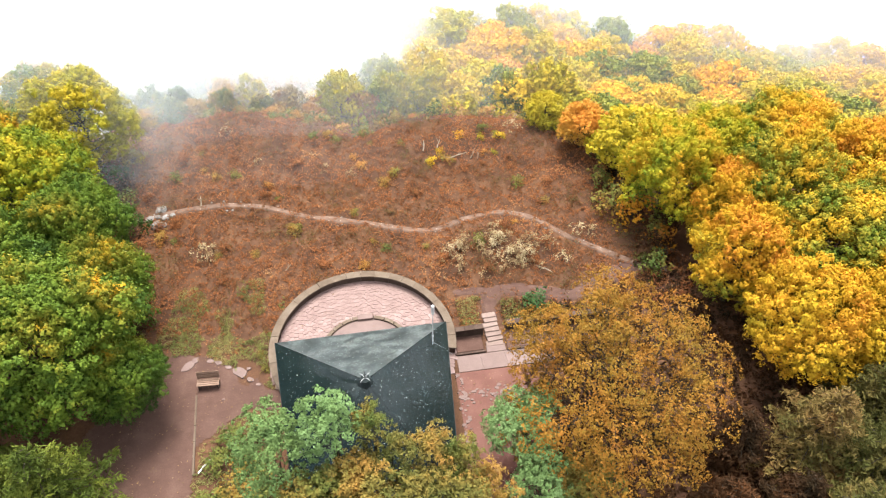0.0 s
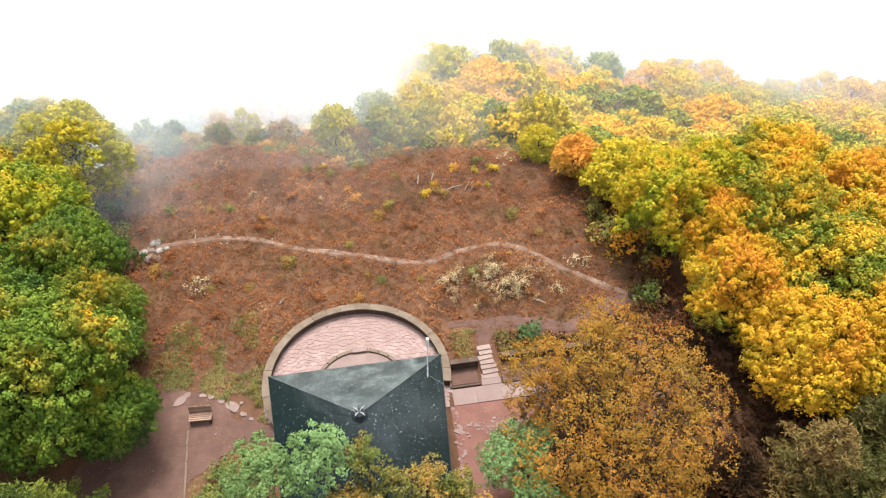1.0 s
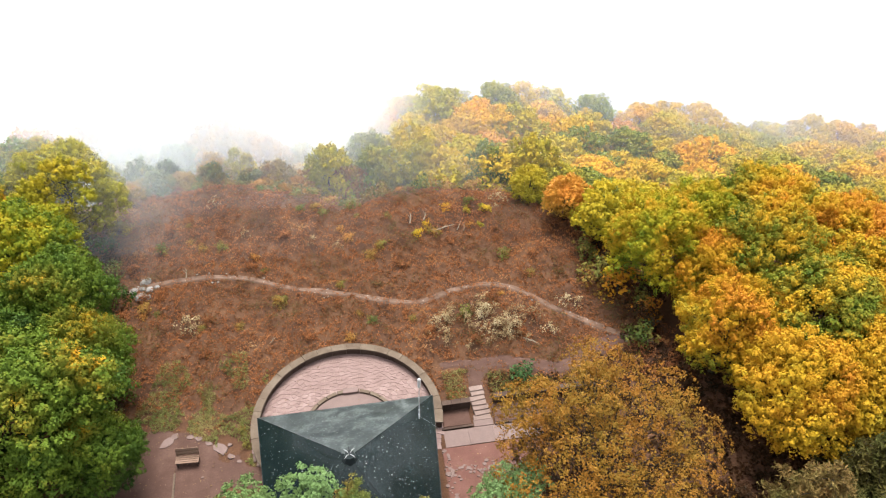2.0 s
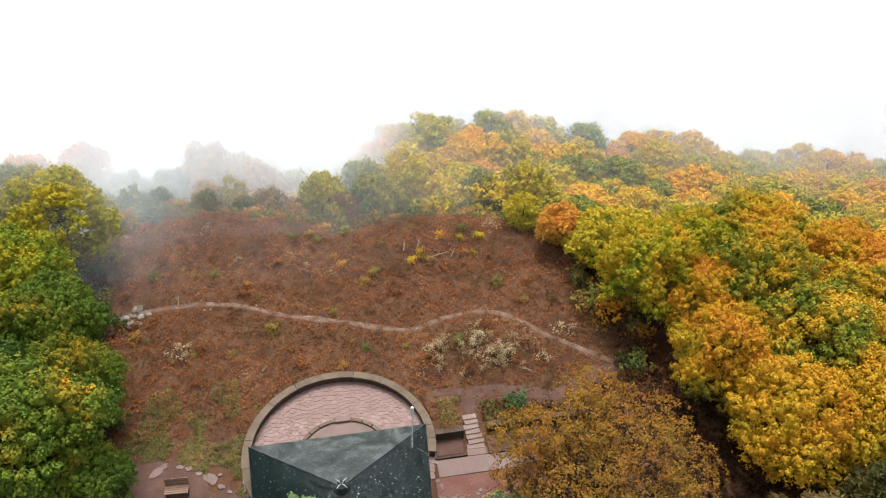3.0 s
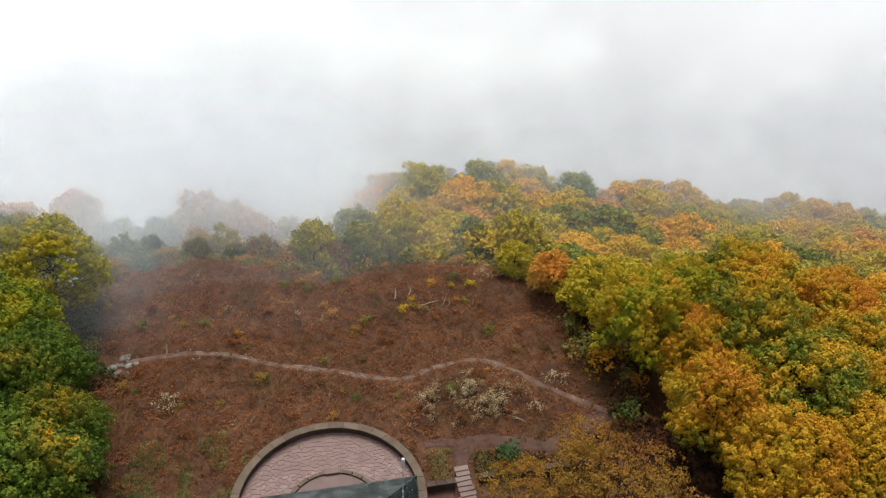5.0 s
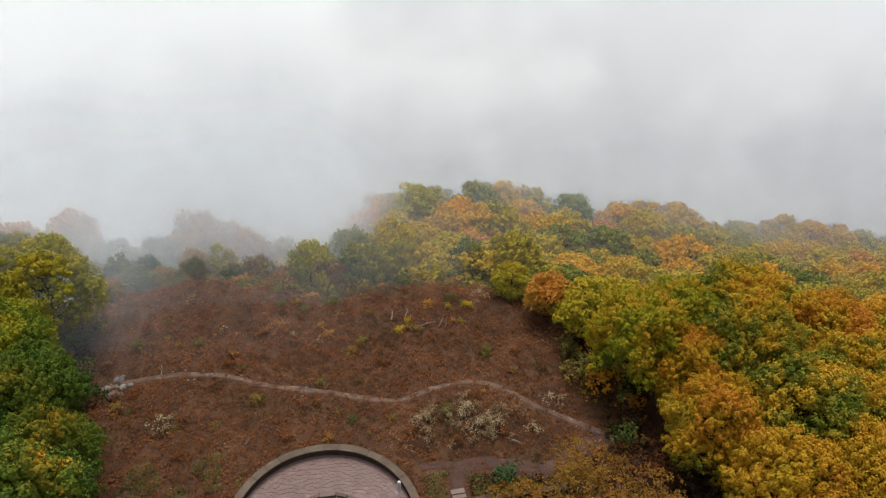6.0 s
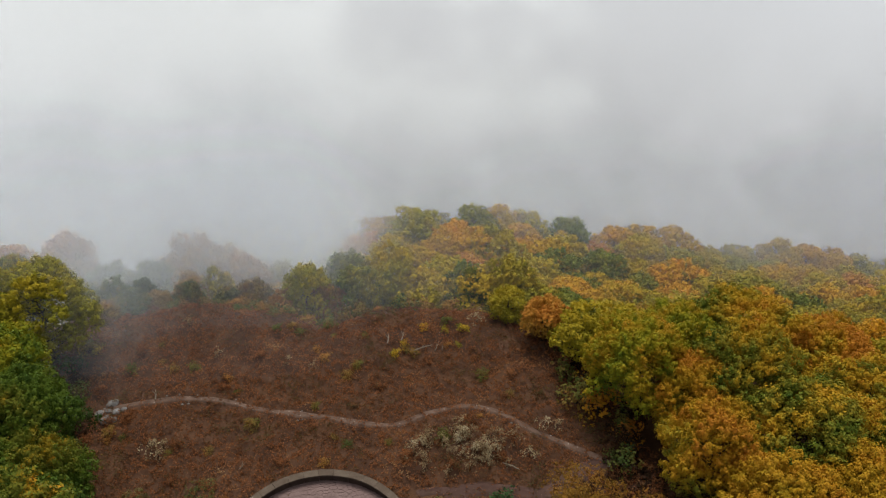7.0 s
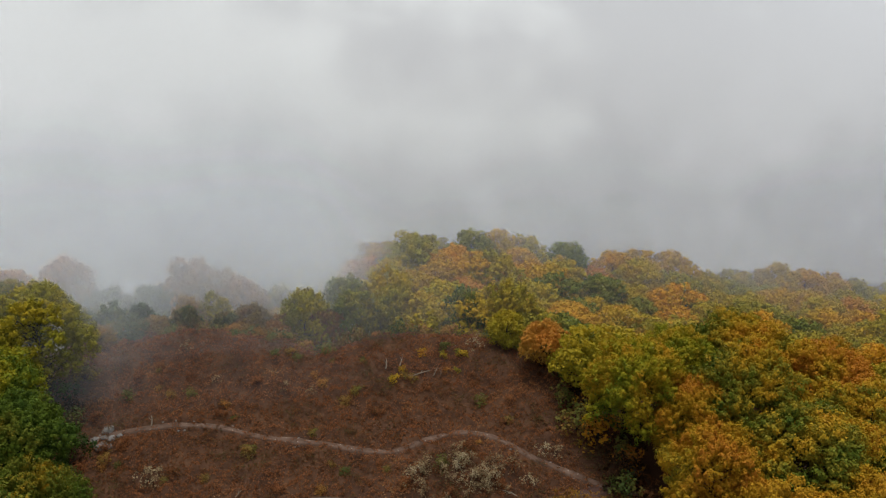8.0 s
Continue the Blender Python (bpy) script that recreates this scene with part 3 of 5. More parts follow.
OAKS = [make_oak(11 + i, 10.0, 5.0, 1.6, 38 + 5 * i, 1.35, 0.5, 165, 0.155, leaf_oak_green) for i in range(3)]
FAR_OAKS = [make_oak(31 + i, 8.0, 3.7, 1.0, 19 + 2 * i, 1.2, 0.5, 66, 0.26, leaf_oak_green, 0.2) for i in range(4)]

L_GREEN, L_TURN = "green oak with a few orange leaf sprays in autumn", "oak turning from green to yellow in autumn"
L_YELLOW, L_ORANGE, L_DARK = "bright yellow oak in full autumn leaf", "orange-brown oak in late autumn leaf", "dark green tree among autumn oaks"



def oak(model, x, y, turn, radius, height, material, label):
    set_tree(OAKS[model], x, y, turn, radius / 5.0, material, label, height / 2 / radius)


# the wood beside the field, east
oak(0, 24.9, 1.0, 20, 3.9, 9.0, leaf_oak_yellow, L_YELLOW)
oak(2, 29.5, 0.4, 130, 4.0, 9.2, leaf_oak_yellow, L_YELLOW)
oak(1, 28.2, 10.9, 80, 4.1, 10.2, leaf_oak_turning, L_TURN)
oak(2, 29.6, 5.4, 300, 4.6, 9.8, leaf_oak_turning, L_TURN)
oak(0, 23.6, 6.2, 200, 3.5, 8.4, leaf_oak_turning, L_TURN)
oak(1, 22.0, 14.2, 250, 3.8, 8.8, leaf_oak_mellow, L_TURN)
oak(2, 25.0, 10.6, 40, 3.1, 8.0, leaf_oak_turning, L_TURN)
oak(0, 34.8, 7.4, 310, 4.7, 10.0, leaf_oak_turning, L_TURN)
oak(1, 35.9, 12.8, 170, 4.1, 9.2, leaf_oak_turning, L_TURN)
oak(2, 34.5, 1.4, 90, 4.6, 9.4, leaf_oak_turning, L_TURN)
oak(0, 26.4, 16.6, 120, 3.6, 7.6, leaf_oak_mellow, L_TURN)
oak(1, 31.8, 17.2, 10, 4.2, 8.6, leaf_oak_turning, L_TURN)
# the wood beside the field, west
oak(1, -16.2, 4.9, 30, 5.2, 11.0, leaf_oak_edge, L_GREEN)
oak(2, -13.0, 3.6, 100, 2.4, 6.6, leaf_oak_edge, L_GREEN)
oak(0, -14.9, 10.0, 160, 3.0, 8.0, leaf_oak_edge, L_TURN)
oak(1, -16.3, 13.9, 220, 3.5, 9.0, leaf_oak_edge, L_TURN)
oak(2, -20.3, 17.9, 280, 4.6, 10.0, leaf_oak_mellow, L_TURN)
oak(0, -18.5, 25.6, 340, 4.3, 9.2, FAR_TINTS["lime"], L_TURN)
oak(1, -21.4, 10.6, 15, 4.8, 10.6, leaf_oak_edge, L_TURN)
oak(2, -24.6, 24.0, 40, 4.2, 9.0, leaf_oak_edge, L_TURN)
oak(0, -22.4, 29.8, 70, 3.6, 7.4, leaf_oak_edge, L_TURN)
oak(2, -27.0, 17.0, 190, 4.6, 10.0, leaf_oak_edge, L_TURN)
oak(0, -22.5, 3.5, 260, 4.8, 10.0, leaf_oak_edge, L_GREEN)

# the wooded slope behind the crest
rng_wood = np.random.default_rng(5)
TINT_WORDS = {"lime": "lime-yellow oak in autumn leaf", "gold": "golden-yellow oak in autumn leaf", "tan": "tan-orange oak in late autumn leaf", "green": "dull green oak just turning"}
KINDS = [(FAR_TINTS[k], TINT_WORDS[k]) for k in ("lime", "gold", "tan", "lime", "lime", "gold", "lime", "green", "gold", "lime", "lime", "gold")]
STEP = 5.0
for j in range(9):
    for i in range(-10, 20):
        x = i * STEP + (j % 2) * STEP / 2 + rng_wood.uniform(-1.1, 1.1)
        y = crest_y(x) + 3.4 + j * STEP * 0.9 + rng_wood.uniform(-1.0, 1.0)
        size = rng_wood.uniform(0.8, 1.1)
        kind, turn = int(rng_wood.integers(len(KINDS))), float(rng_wood.uniform(0, 360))
        model = FAR_OAKS[int(rng_wood.integers(len(FAR_OAKS)))]
        if y > 62 or (x < 2 and y > 49) or (x < 9 and y < 38) or x > 92 or (19.5 < x < 39 and y < 20.5) or x < -46:
            continue
        material, label = KINDS[kind]
        set_tree(model, x, y, turn, size, material, label, group="trees of the wooded slope")
for x, y, k, kind in ((20.6, 19.6, 0.72, 0), (18.6, 22.6, 0.55, 2), (23.6, 21.4, 0.85, 1), (16.6, 26.0, 0.5, 0)):
    set_tree(FAR_OAKS[kind], x, y, x * 40, k, KINDS[kind][0], KINDS[kind][1], group="trees of the wooded slope")

L_CREST = "dull olive-brown tree at the crest"


def crest_tree(x, y, turn, radius, height, material, label):
    set_tree(FAR_OAKS[int(turn) % 4], x, y, turn, radius / 3.7, material, label, height * 3.7 / (8 * radius), group="trees along the crest")


leaf_crest_tan = leaf("leaf_crest_tan", [(0.0, (0.09, 0.08, 0.022)), (0.4, (0.19, 0.12, 0.03)), (0.7, (0.27, 0.13, 0.03)), (1.0, (0.31, 0.12, 0.03))], swing=1.3, level=-0.75, patch=0.6)
# dark round trees and low scrub at the west end
crest_tree(-15.9, 34.2, 20, 1.75, 6.6, leaf_oak_green, L_GREEN)
crest_tree(-13.5, 34.4, 61, 1.4, 6.3, leaf_oak_green, L_GREEN)
crest_tree(-18.0, 35.0, 90, 2.0, 6.4, leaf_oak_green, L_GREEN)
crest_tree(-14.2, 32.0, 120, 1.7, 2.8, leaf_olive, L_CREST)
crest_tree(-16.0, 30.6, 155, 1.3, 1.9, leaf_crest_tan, L_CREST)
crest_tree(-12.2, 32.8, 211, 1.6, 2.9, leaf_crest_tan, L_CREST)
crest_tree(-9.9, 33.4, 245, 1.5, 4.4, leaf_olive, L_CREST)
# trees that rise out of the fog in the hollow
crest_tree(-11.0, 45.0, 10, 4.0, 13.6, FAR_TINTS["tan"], TINT_WORDS["tan"])
crest_tree(-7.8, 44.4, 63, 3.6, 11.6, FAR_TINTS["tan"], TINT_WORDS["tan"])
crest_tree(-6.0, 42.0, 122, 3.0, 11.0, FAR_TINTS["tan"], TINT_WORDS["tan"])
crest_tree(-14.5, 42.5, 201, 3.2, 10.6, FAR_TINTS["green"], TINT_WORDS["green"])
crest_tree(-18.5, 43.0, 264, 3.4, 11.0, FAR_TINTS["green"], TINT_WORDS["green"])
crest_tree(-22.5, 44.0, 303, 3.6, 13.5, FAR_TINTS["tan"], TINT_WORDS["tan"])
crest_tree(-26.5, 42.0, 21, 3.6, 13.0, FAR_TINTS["tan"], TINT_WORDS["tan"])
crest_tree(-2.0, 43.0, 82, 3.2, 10.0, FAR_TINTS["lime"], TINT_WORDS["lime"])
crest_tree(2.5, 42.0, 143, 3.2, 9.6, FAR_TINTS["lime"], TINT_WORDS["lime"])
crest_tree(-7.6, 36.0, 180, 1.9, 8.0, FAR_TINTS["lime"], TINT_WORDS["lime"])
crest_tree(-10.2, 37.0, 181, 1.9, 8.2, FAR_TINTS["tan"], TINT_WORDS["tan"])
# brown and orange trees on the brow
crest_tree(-4.4, 34.2, 30, 2.2, 6.6, leaf_crest_tan, L_CREST)
crest_tree(-6.6, 34.0, 73, 1.6, 4.6, leaf_olive, L_CREST)
crest_tree(-1.9, 32.2, 104, 1.6, 4.6, leaf_crest_tan, L_CREST)
crest_tree(0.2, 32.6, 135, 2.6, 8.8, FAR_TINTS["lime"], TINT_WORDS["lime"])
crest_tree(2.0, 32.2, 170, 2.1, 7.8, leaf_crest_tan, L_CREST)
crest_tree(4.7, 32.8, 215, 2.6, 8.4, FAR_TINTS["green"], TINT_WORDS["green"])
crest_tree(6.7, 32.4, 232, 2.2, 7.4, FAR_TINTS["lime"], TINT_WORDS["lime"])
crest_tree(8.6, 33.2, 270, 2.7, 8.8, FAR_TINTS["lime"], TINT_WORDS["lime"])
crest_tree(4.2, 37.5, 11, 3.2, 10.5, FAR_TINTS["green"], TINT_WORDS["green"])
crest_tree(8.0, 37.5, 52, 3.2, 10.5, FAR_TINTS["lime"], TINT_WORDS["lime"])
crest_tree(18.2, 30.8, 95, 3.1, 9.8, FAR_TINTS["lime"], TINT_WORDS["lime"])
crest_tree(14.6, 31.6, 134, 2.6, 8.2, FAR_TINTS["green"], TINT_WORDS["green"])
crest_tree(16.2, 27.4, 173, 1.1, 2.3, leaf_oak_yellow, L_YELLOW)
for t in OAKS + FAR_OAKS:
    drop_model(t)

# thin-leaved golden tree by the steps
gold = make_tree("field_maple", "thin golden-brown tree with bare limbs showing through", 61, 8.8, 5.9, 1.6, 54, 1.5, 0.46, 12, 0.078, 5, leaf_golden, 0.22, twigs=6, inner=0.35)
gold.matrix_basis = pose(12.6, -1.4, land(12.6, -1.4) - 0.15)

# ---- fog ----
def fog_bank(y, at, material):
    """One thin drift of fog, leant back to catch more light from above, at y where its height is at; its stuff thins
    out to nothing upwards.
    """
    bm = bmesh.new()
    bm.faces.new([bm.verts.new((x, y + 0.7 * (z - at), z)) for x, z in ((-420, -70), (420, -70), (0, 170))])
    tagged(new("fog_bank", mesh_of("fog_bank", bm, material)), "drifting white fog among the trees of the slope", "fog", "fog banks", "stuff")


scene.cycles.transparent_max_bounces = 48
EVERYWHERE = (-300, -290, 1.0)
DRIFTS = (
    # over the heath and its west edge
    (24, 0.035, (-8, 10, 0.1), (4, 5.0)), (25, 0.05, (-18, -8, 0.0), (8, 4.0)), (29, 0.1, (-16, -8, 0.0), (8, 4.0)),
    (28.5, 0.065, (-4, 20, 0.3), (3, 4.0)), (31.5, 0.06, (2, 40, 0.5), (2, 4.0)),
    # the hollow behind the crest
    (34.5, 0.12, (-15, -6, 0.0), (6, 3.5)), (37, 0.1, (-4, 9, 0.0), (4, 3.0)), (39, 0.15, (-4, 8, 0.0), (5, 3.4)), (40.5, 0.2, (-3, 8, 0.0), (5, 3.4)), (42, 0.22, (-3, 8, 0.0), (5, 3.4)),
    (43.5, 0.23, (-2, 9, 0.0), (4, 3.4)), (45.5, 0.23, (-8, 5, 0.0), (3, 3.2)), (47.5, 0.23, (-5, 10, 0.0), (2, 3.2)), (49.5, 0.23, (-9, 15, 0.0), (0, 3.2)),
    (52, 0.23, (-3, 9, 0.0), (-1, 3.2)), (54.5, 0.23, (-7, 18, 0.05), (-2, 3.2)), (57, 0.23, (-2, 24, 0.1), (-2, 3.2)),
    # across the wooded slope
    (38, 0.03, EVERYWHERE, (-1, 4.0)), (43, 0.035, EVERYWHERE, (-3, 4.0)), (48, 0.045, EVERYWHERE, (-4, 4.0)), (52, 0.06, EVERYWHERE, (-5, 4.0)), (55.5, 0.08, EVERYWHERE, (-6, 4.0)),
    (58.5, 0.12, EVERYWHERE, (-7, 4.0)), (61, 0.16, EVERYWHERE, (-8, 4.0)), (63.5, 0.2, EVERYWHERE, (-8, 4.0)), (66, 0.23, EVERYWHERE, (-8, 4.0)), (59.5, 0.12, EVERYWHERE, (-8, 4.0)))
for y, thick, west, low in DRIFTS:
    hollow = y > 33 and west[2] < 0.15
    fog_bank(y, low[0], fog_stuff("fog_drift", thick, 0.035, 0.15, west, low, 0.88 if hollow else 1.0, 0.15))


def fog_sea():
    """The cloud that fills the valley: its near flank hangs down behind the wood, its top climbs away from the hill."""
    n = 90
    us = np.linspace(-1, 1, n)
    xs, vs = 70 * us + 2400 * us ** 5, (us + 1) / 2
    verts = []
    for v in vs:
        y = 67 + 110 * v + 2600 * v ** 5
        for x in xs:
            rise = 0.45 * (y - 67) if y < 180 else 51 + 110 * (1 - math.exp(-(y - 180) / 250))
            verts.append((x, y, -30 + rise + (1.6 * soft_noise(x, y, 0.02, 2) if v else -45)))
    me = bpy.data.meshes.new("fog_sea")
    me.from_pydata(verts, [], [(j * n + i, j * n + i + 1, (j + 1) * n + i + 1, (j + 1) * n + i) for j in range(n - 1) for i in range(n - 1)])
    me.materials.append(fog_stuff("fog_sea", 1.0, 0.05, 1.5, (4000, 4001, 1), back_share=0.1))
    me.polygons.foreach_set("use_smooth", [True] * len(me.polygons))
    tagged(new("fog_sea", me), "bank of pale grey cloud filling the valley", "fog", kind="stuff")


fog_sea()


# ---- shelter ----
EAVE, RISE, BACK_W, FRONT_W, DEEP_Y = 2.7, 3.25, 5.0, 4.05, 5.32


def build_shelter():
    s = thing("shelter", "open stone shelter under a wet dark slate-grey pyramid roof", "shelter")
    apex = Vector((0, 0, EAVE + RISE))
    rim = [Vector((-BACK_W, DEEP_Y, EAVE)), Vector((BACK_W, DEEP_Y, EAVE)), Vector((FRONT_W, -DEEP_Y, EAVE)), Vector((-FRONT_W, -DEEP_Y, EAVE))]
    for i in range(4):
        a, b = rim[i], rim[(i + 1) % 4]
        nrm = (b - apex).cross(a - apex).normalized()
        bm = bmesh.new()
        k = 10
        rows = []
        for r in range(k + 1):
            t = r / k
            p, q = apex.lerp(a, t), apex.lerp(b, t)
            sag = -0.02 * math.sin(t * math.pi)
            rows.append([bm.verts.new(p.lerp(q, c / k) + Vector((0, 0, sag + 0.012 * soft_noise(p.x + c, p.y, 0.9, i)))) for c in range(k + 1)] if r else [bm.verts.new(apex)])
        for c in range(k):
            bm.faces.new((rows[0][0], rows[1][c], rows[1][c + 1]))
        for r in range(1, k):
            for c in range(k):
                bm.faces.new((rows[r][c], rows[r + 1][c], rows[r + 1][c + 1], rows[r][c + 1]))
        low = bmesh.ops.extrude_face_region(bm, geom=bm.faces[:])
        bmesh.ops.translate(bm, vec=(0, 0, -0.09), verts=[v for v in low["geom"] if isinstance(v, bmesh.types.BMVert)])
        bmesh.ops.recalc_face_normals(bm, faces=bm.faces[:])
        # only the back slope takes the paler felt with the painted sheen
        part("roof_slope", bm, roof_back_sheen if i == 0 else roof_felt, s, "mottled grey roofing with the back slope's sky sheen in its colour" if i == 0 else "wet dark roofing with pale flecks")
        bm = bmesh.new()
        add_tube(bm, [apex + Vector((0, 0, 0.0)), apex.lerp(a, 0.5) + Vector((0, 0, 0.0)), a + Vector((0, 0, 0.0))], [0.024, 0.024, 0.024], 6)
        part("hip_cap", bm, roof_felt, s)
        d = b - a
        bm = box((d.length, 0.06, 0.2), (0, 0, 0))
        bmesh.ops.transform(bm, matrix=Matrix.Translation((a + b) / 2 + Vector((0, 0, -0.13))) @ d.to_track_quat("X", "Z").to_matrix().to_4x4(), verts=bm.verts[:])
        part("fascia", bm, lead, s)
    f = part("finial", prism([(0.42 * math.cos(a * math.tau / 8), 0.42 * math.sin(a * math.tau / 8)) for a in range(8)], EAVE + RISE - 0.32, EAVE + RISE + 0.18, 0.16), lead, s, "dark lead cap at the roof's point")
    bm = bmesh.new()
    add_tube(bm, [(0, 0, EAVE + RISE), (0, 0, EAVE + RISE + 0.9)], [0.035, 0.015], 6)
    part("spike", bm, dark_iron, f)
    for a in (45, 135, 225, 315):
        bm = bmesh.new()
        c, q = math.cos(radians(a)), math.sin(radians(a))
        add_tube(bm, [(0.05 * c, 0.05 * q, EAVE + RISE + 0.25), (0.18 * c, 0.18 * q, EAVE + RISE + 0.36), (0.36 * c, 0.36 * q, EAVE + RISE + 0.28)], [0.012, 0.016, 0.012], 5)
        part("arm", bm, white_paint, f, "white-painted pointer arm")
    for x, y in ((-4.4, 4.6), (4.4, 4.6), (3.5, -4.6), (-3.5, -4.6), (-4.0, 0), (4.0, 0)):
        part("post", box((0.45, 0.45, EAVE), (x, y, EAVE / 2), bevel=0.03), wall_stone, s)


build_shelter()


def build_mast():
    m = thing("weather_mast", "slim white weather mast with a pale sensor head on the roof", "mast", (3.93, 3.35, 3.55))
    bm = bmesh.new()
    add_tube(bm, [(0, 0, -0.1), (0, 0, 3.3)], [0.024, 0.02], 7)
    part("pole", bm, white_paint, m)
    bm = bmesh.new()
    add_tube(bm, [(0, 0, 2.7), (0, 0, 2.75), (0, 0, 3.4), (0.0, 0, 3.46)], [0.05, 0.085, 0.095, 0.06], 9)
    part("sensor_head", bm, white_paint, m)
    for z in (0.25, 0.7):
        part("clamp", box((0.09, 0.09, 0.1), (0, 0, z), bevel=0.02), white_paint, m)
    bm = bmesh.new()
    add_tube(bm, [(0, 0, 0.1), (0.6, -0.25, -0.25), (1.05, -0.4, -0.75)], [0.004, 0.004, 0.004], 4)
    part("guy_wire", bm, white_paint, m)


build_mast()

# ---- terrace ----
TC_Y, TR = 6.07, 5.73
WALL_H = 0.62


def arc_block(a0, a1, r0, r1, z0, z1, cy, steps=3, inset=0.0):
    out = [(r1 * math.cos(a0 + (a1 - a0) * i / steps), cy + r1 * math.sin(a0 + (a1 - a0) * i / steps)) for i in range(steps + 1)]
    out += [(r0 * math.cos(a1 - (a1 - a0) * i / steps), cy + r0 * math.sin(a1 - (a1 - a0) * i / steps)) for i in range(steps + 1)]
    return prism(out, z0, z1, inset)


def build_terrace_wall():
    w = tagged(new("terrace_wall"), "curved low stone wall with flat brown coping round a paved terrace", "wall", kind="structure")
    a_from, a_to = radians(-13), radians(207)
    n = 22
    for i in range(n):
        a0, a1 = a_from + (a_to - a_from) * i / n, a_from + (a_to - a_from) * (i + 1) / n
        part("wall_block", arc_block(a0 + 0.002, a1 - 0.002, TR - 0.42, TR - 0.06, -0.2, WALL_H - 0.1, TC_Y), wall_stone, w)
        rz = 0.012 * ((i * 7) % 5 - 2)
        part("coping", arc_block(a0 + 0.0006, a1 - 0.0006, TR - 0.5, TR, WALL_H - 0.1, WALL_H + rz * 0.5, TC_Y, inset=0.006), coping_stone, w)


build_terrace_wall()


def clip_cell(cell, px, py, qx, qy):
    """The side of a convex outline that lies nearer to p than to q."""
    mx, my, dx, dy = (px + qx) / 2, (py + qy) / 2, qx - px, qy - py
    out = []
    for i in range(len(cell)):
        a, b = cell[i], cell[(i + 1) % len(cell)]
        da, db = (a[0] - mx) * dx + (a[1] - my) * dy, (b[0] - mx) * dx + (b[1] - my) * dy
        if da <= 0:
            out.append(a)
        if (da < 0 < db) or (db < 0 < da):
            k = da / (da - db)
            out.append((a[0] + (b[0] - a[0]) * k, a[1] + (b[1] - a[1]) * k))
    return out


RING_Y, RING_R = 5.5, 2.9


def build_terrace_floor():
    f = tagged(new("terrace_floor"), "wet pink crazy paving of irregular flat stones", "paving", kind="structure")
    disc = [((TR - 0.3) * math.cos(i * math.tau / 48), TC_Y + (TR - 0.3) * math.sin(i * math.tau / 48)) for i in range(48)]
    part("bed", prism(disc, -0.2, 0.03), mortar, f)
    rng = np.random.default_rng(21)
    seeds = []
    for _ in range(9000):
        x, y = rng.uniform(-5.3, 5.3), rng.uniform(2.4, 11.3)
        gap = rng.uniform(0.16, 0.34)
        if math.hypot(x, y - TC_Y) < TR - 0.35 and (math.hypot(x - 0.15, y - RING_Y) > RING_R - 0.1 or y < 3) and all((x - a) ** 2 + (y - b) ** 2 > gap * gap for a, b in seeds):
            if abs(x) > 4.3 or y > 5.2:
                seeds.append((x, y))
    rest = bmesh.new()
    for i, (x, y) in enumerate(sorted(seeds, key=lambda q: q[1])):
        cell = [(x - 0.45, y - 0.45), (x + 0.45, y - 0.45), (x + 0.45, y + 0.45), (x - 0.45, y + 0.45)]
        for a, b in sorted(seeds, key=lambda q: (q[0] - x) ** 2 + (q[1] - y) ** 2)[1:16]:
            cell = clip_cell(cell, x, y, a, b)
        cx, cy = sum(p[0] for p in cell) / len(cell), sum(p[1] for p in cell) / len(cell)
        w = max(math.hypot(p[0] - cx, p[1] - cy) for p in cell)
        cell = [(cx + (p[0] - cx) * (1 - 0.011 / w), cy + (p[1] - cy) * (1 - 0.011 / w)) for p in cell]
        if i < 300:
            part("paving_stone", prism(cell, 0.0, 0.05 + rng.uniform(0, 0.012), 0.008), stone_pink, f)
        else:
            add_prism(rest, cell, 0.0, 0.05 + rng.uniform(0, 0.012), 0.008)
    far_stones = part("paving_rest", rest, stone_pink, f)
    far_stones["kind"] = "stuff"
    part("inner_floor", prism([(0.15 + (RING_R - 0.2) * math.cos(i * math.tau / 40), RING_Y + (RING_R - 0.2) * math.sin(i * math.tau / 40)) for i in range(40)], 0, 0.07), slab_plain, f)
    k = tagged(new("ring_kerb"), "low curved stone kerb inside the paved terrace", "kerb", kind="structure")
    for i in range(14):
        a0, a1 = radians(-10) + radians(200) * i / 14, radians(-10) + radians(200) * (i + 1) / 14
        bm = arc_block(a0 + 0.006, a1 - 0.006, RING_R - 0.22, RING_R + 0.02, 0, 0.2, RING_Y, inset=0.015)
        bmesh.ops.translate(bm, vec=(0.15, 0, 0), verts=bm.verts[:])
        part("kerb_stone", bm, coping_stone, k)
    part("centre_block", box((0.95, 0.4, 0.24), (0.3, RING_Y + RING_R - 0.1, 0.13), bevel=0.02), slab_plain, k)


build_terrace_floor()

# ---- retaining walls, steps and paving east of the terrace ----
def low_wall(name, x0, x1, y, h, label, thick=0.35):
    w = tagged(new(name), label, "wall", kind="structure")
    n = max(2, round((x1 - x0) / 0.62))
    for i in range(n):
        a, b = x0 + (x1 - x0) * i / n, x0 + (x1 - x0) * (i + 1) / n
        part("wall_block", box((b - a - 0.01, thick - 0.06, h - 0.07), ((a + b) / 2, y, (h - 0.07) / 2 - 0.05)), wall_stone, w)
        part("coping", box((b - a - 0.012, thick, 0.09), ((a + b) / 2, y, h - 0.045 + 0.006 * (i % 3)), bevel=0.012), wall_stone, w)


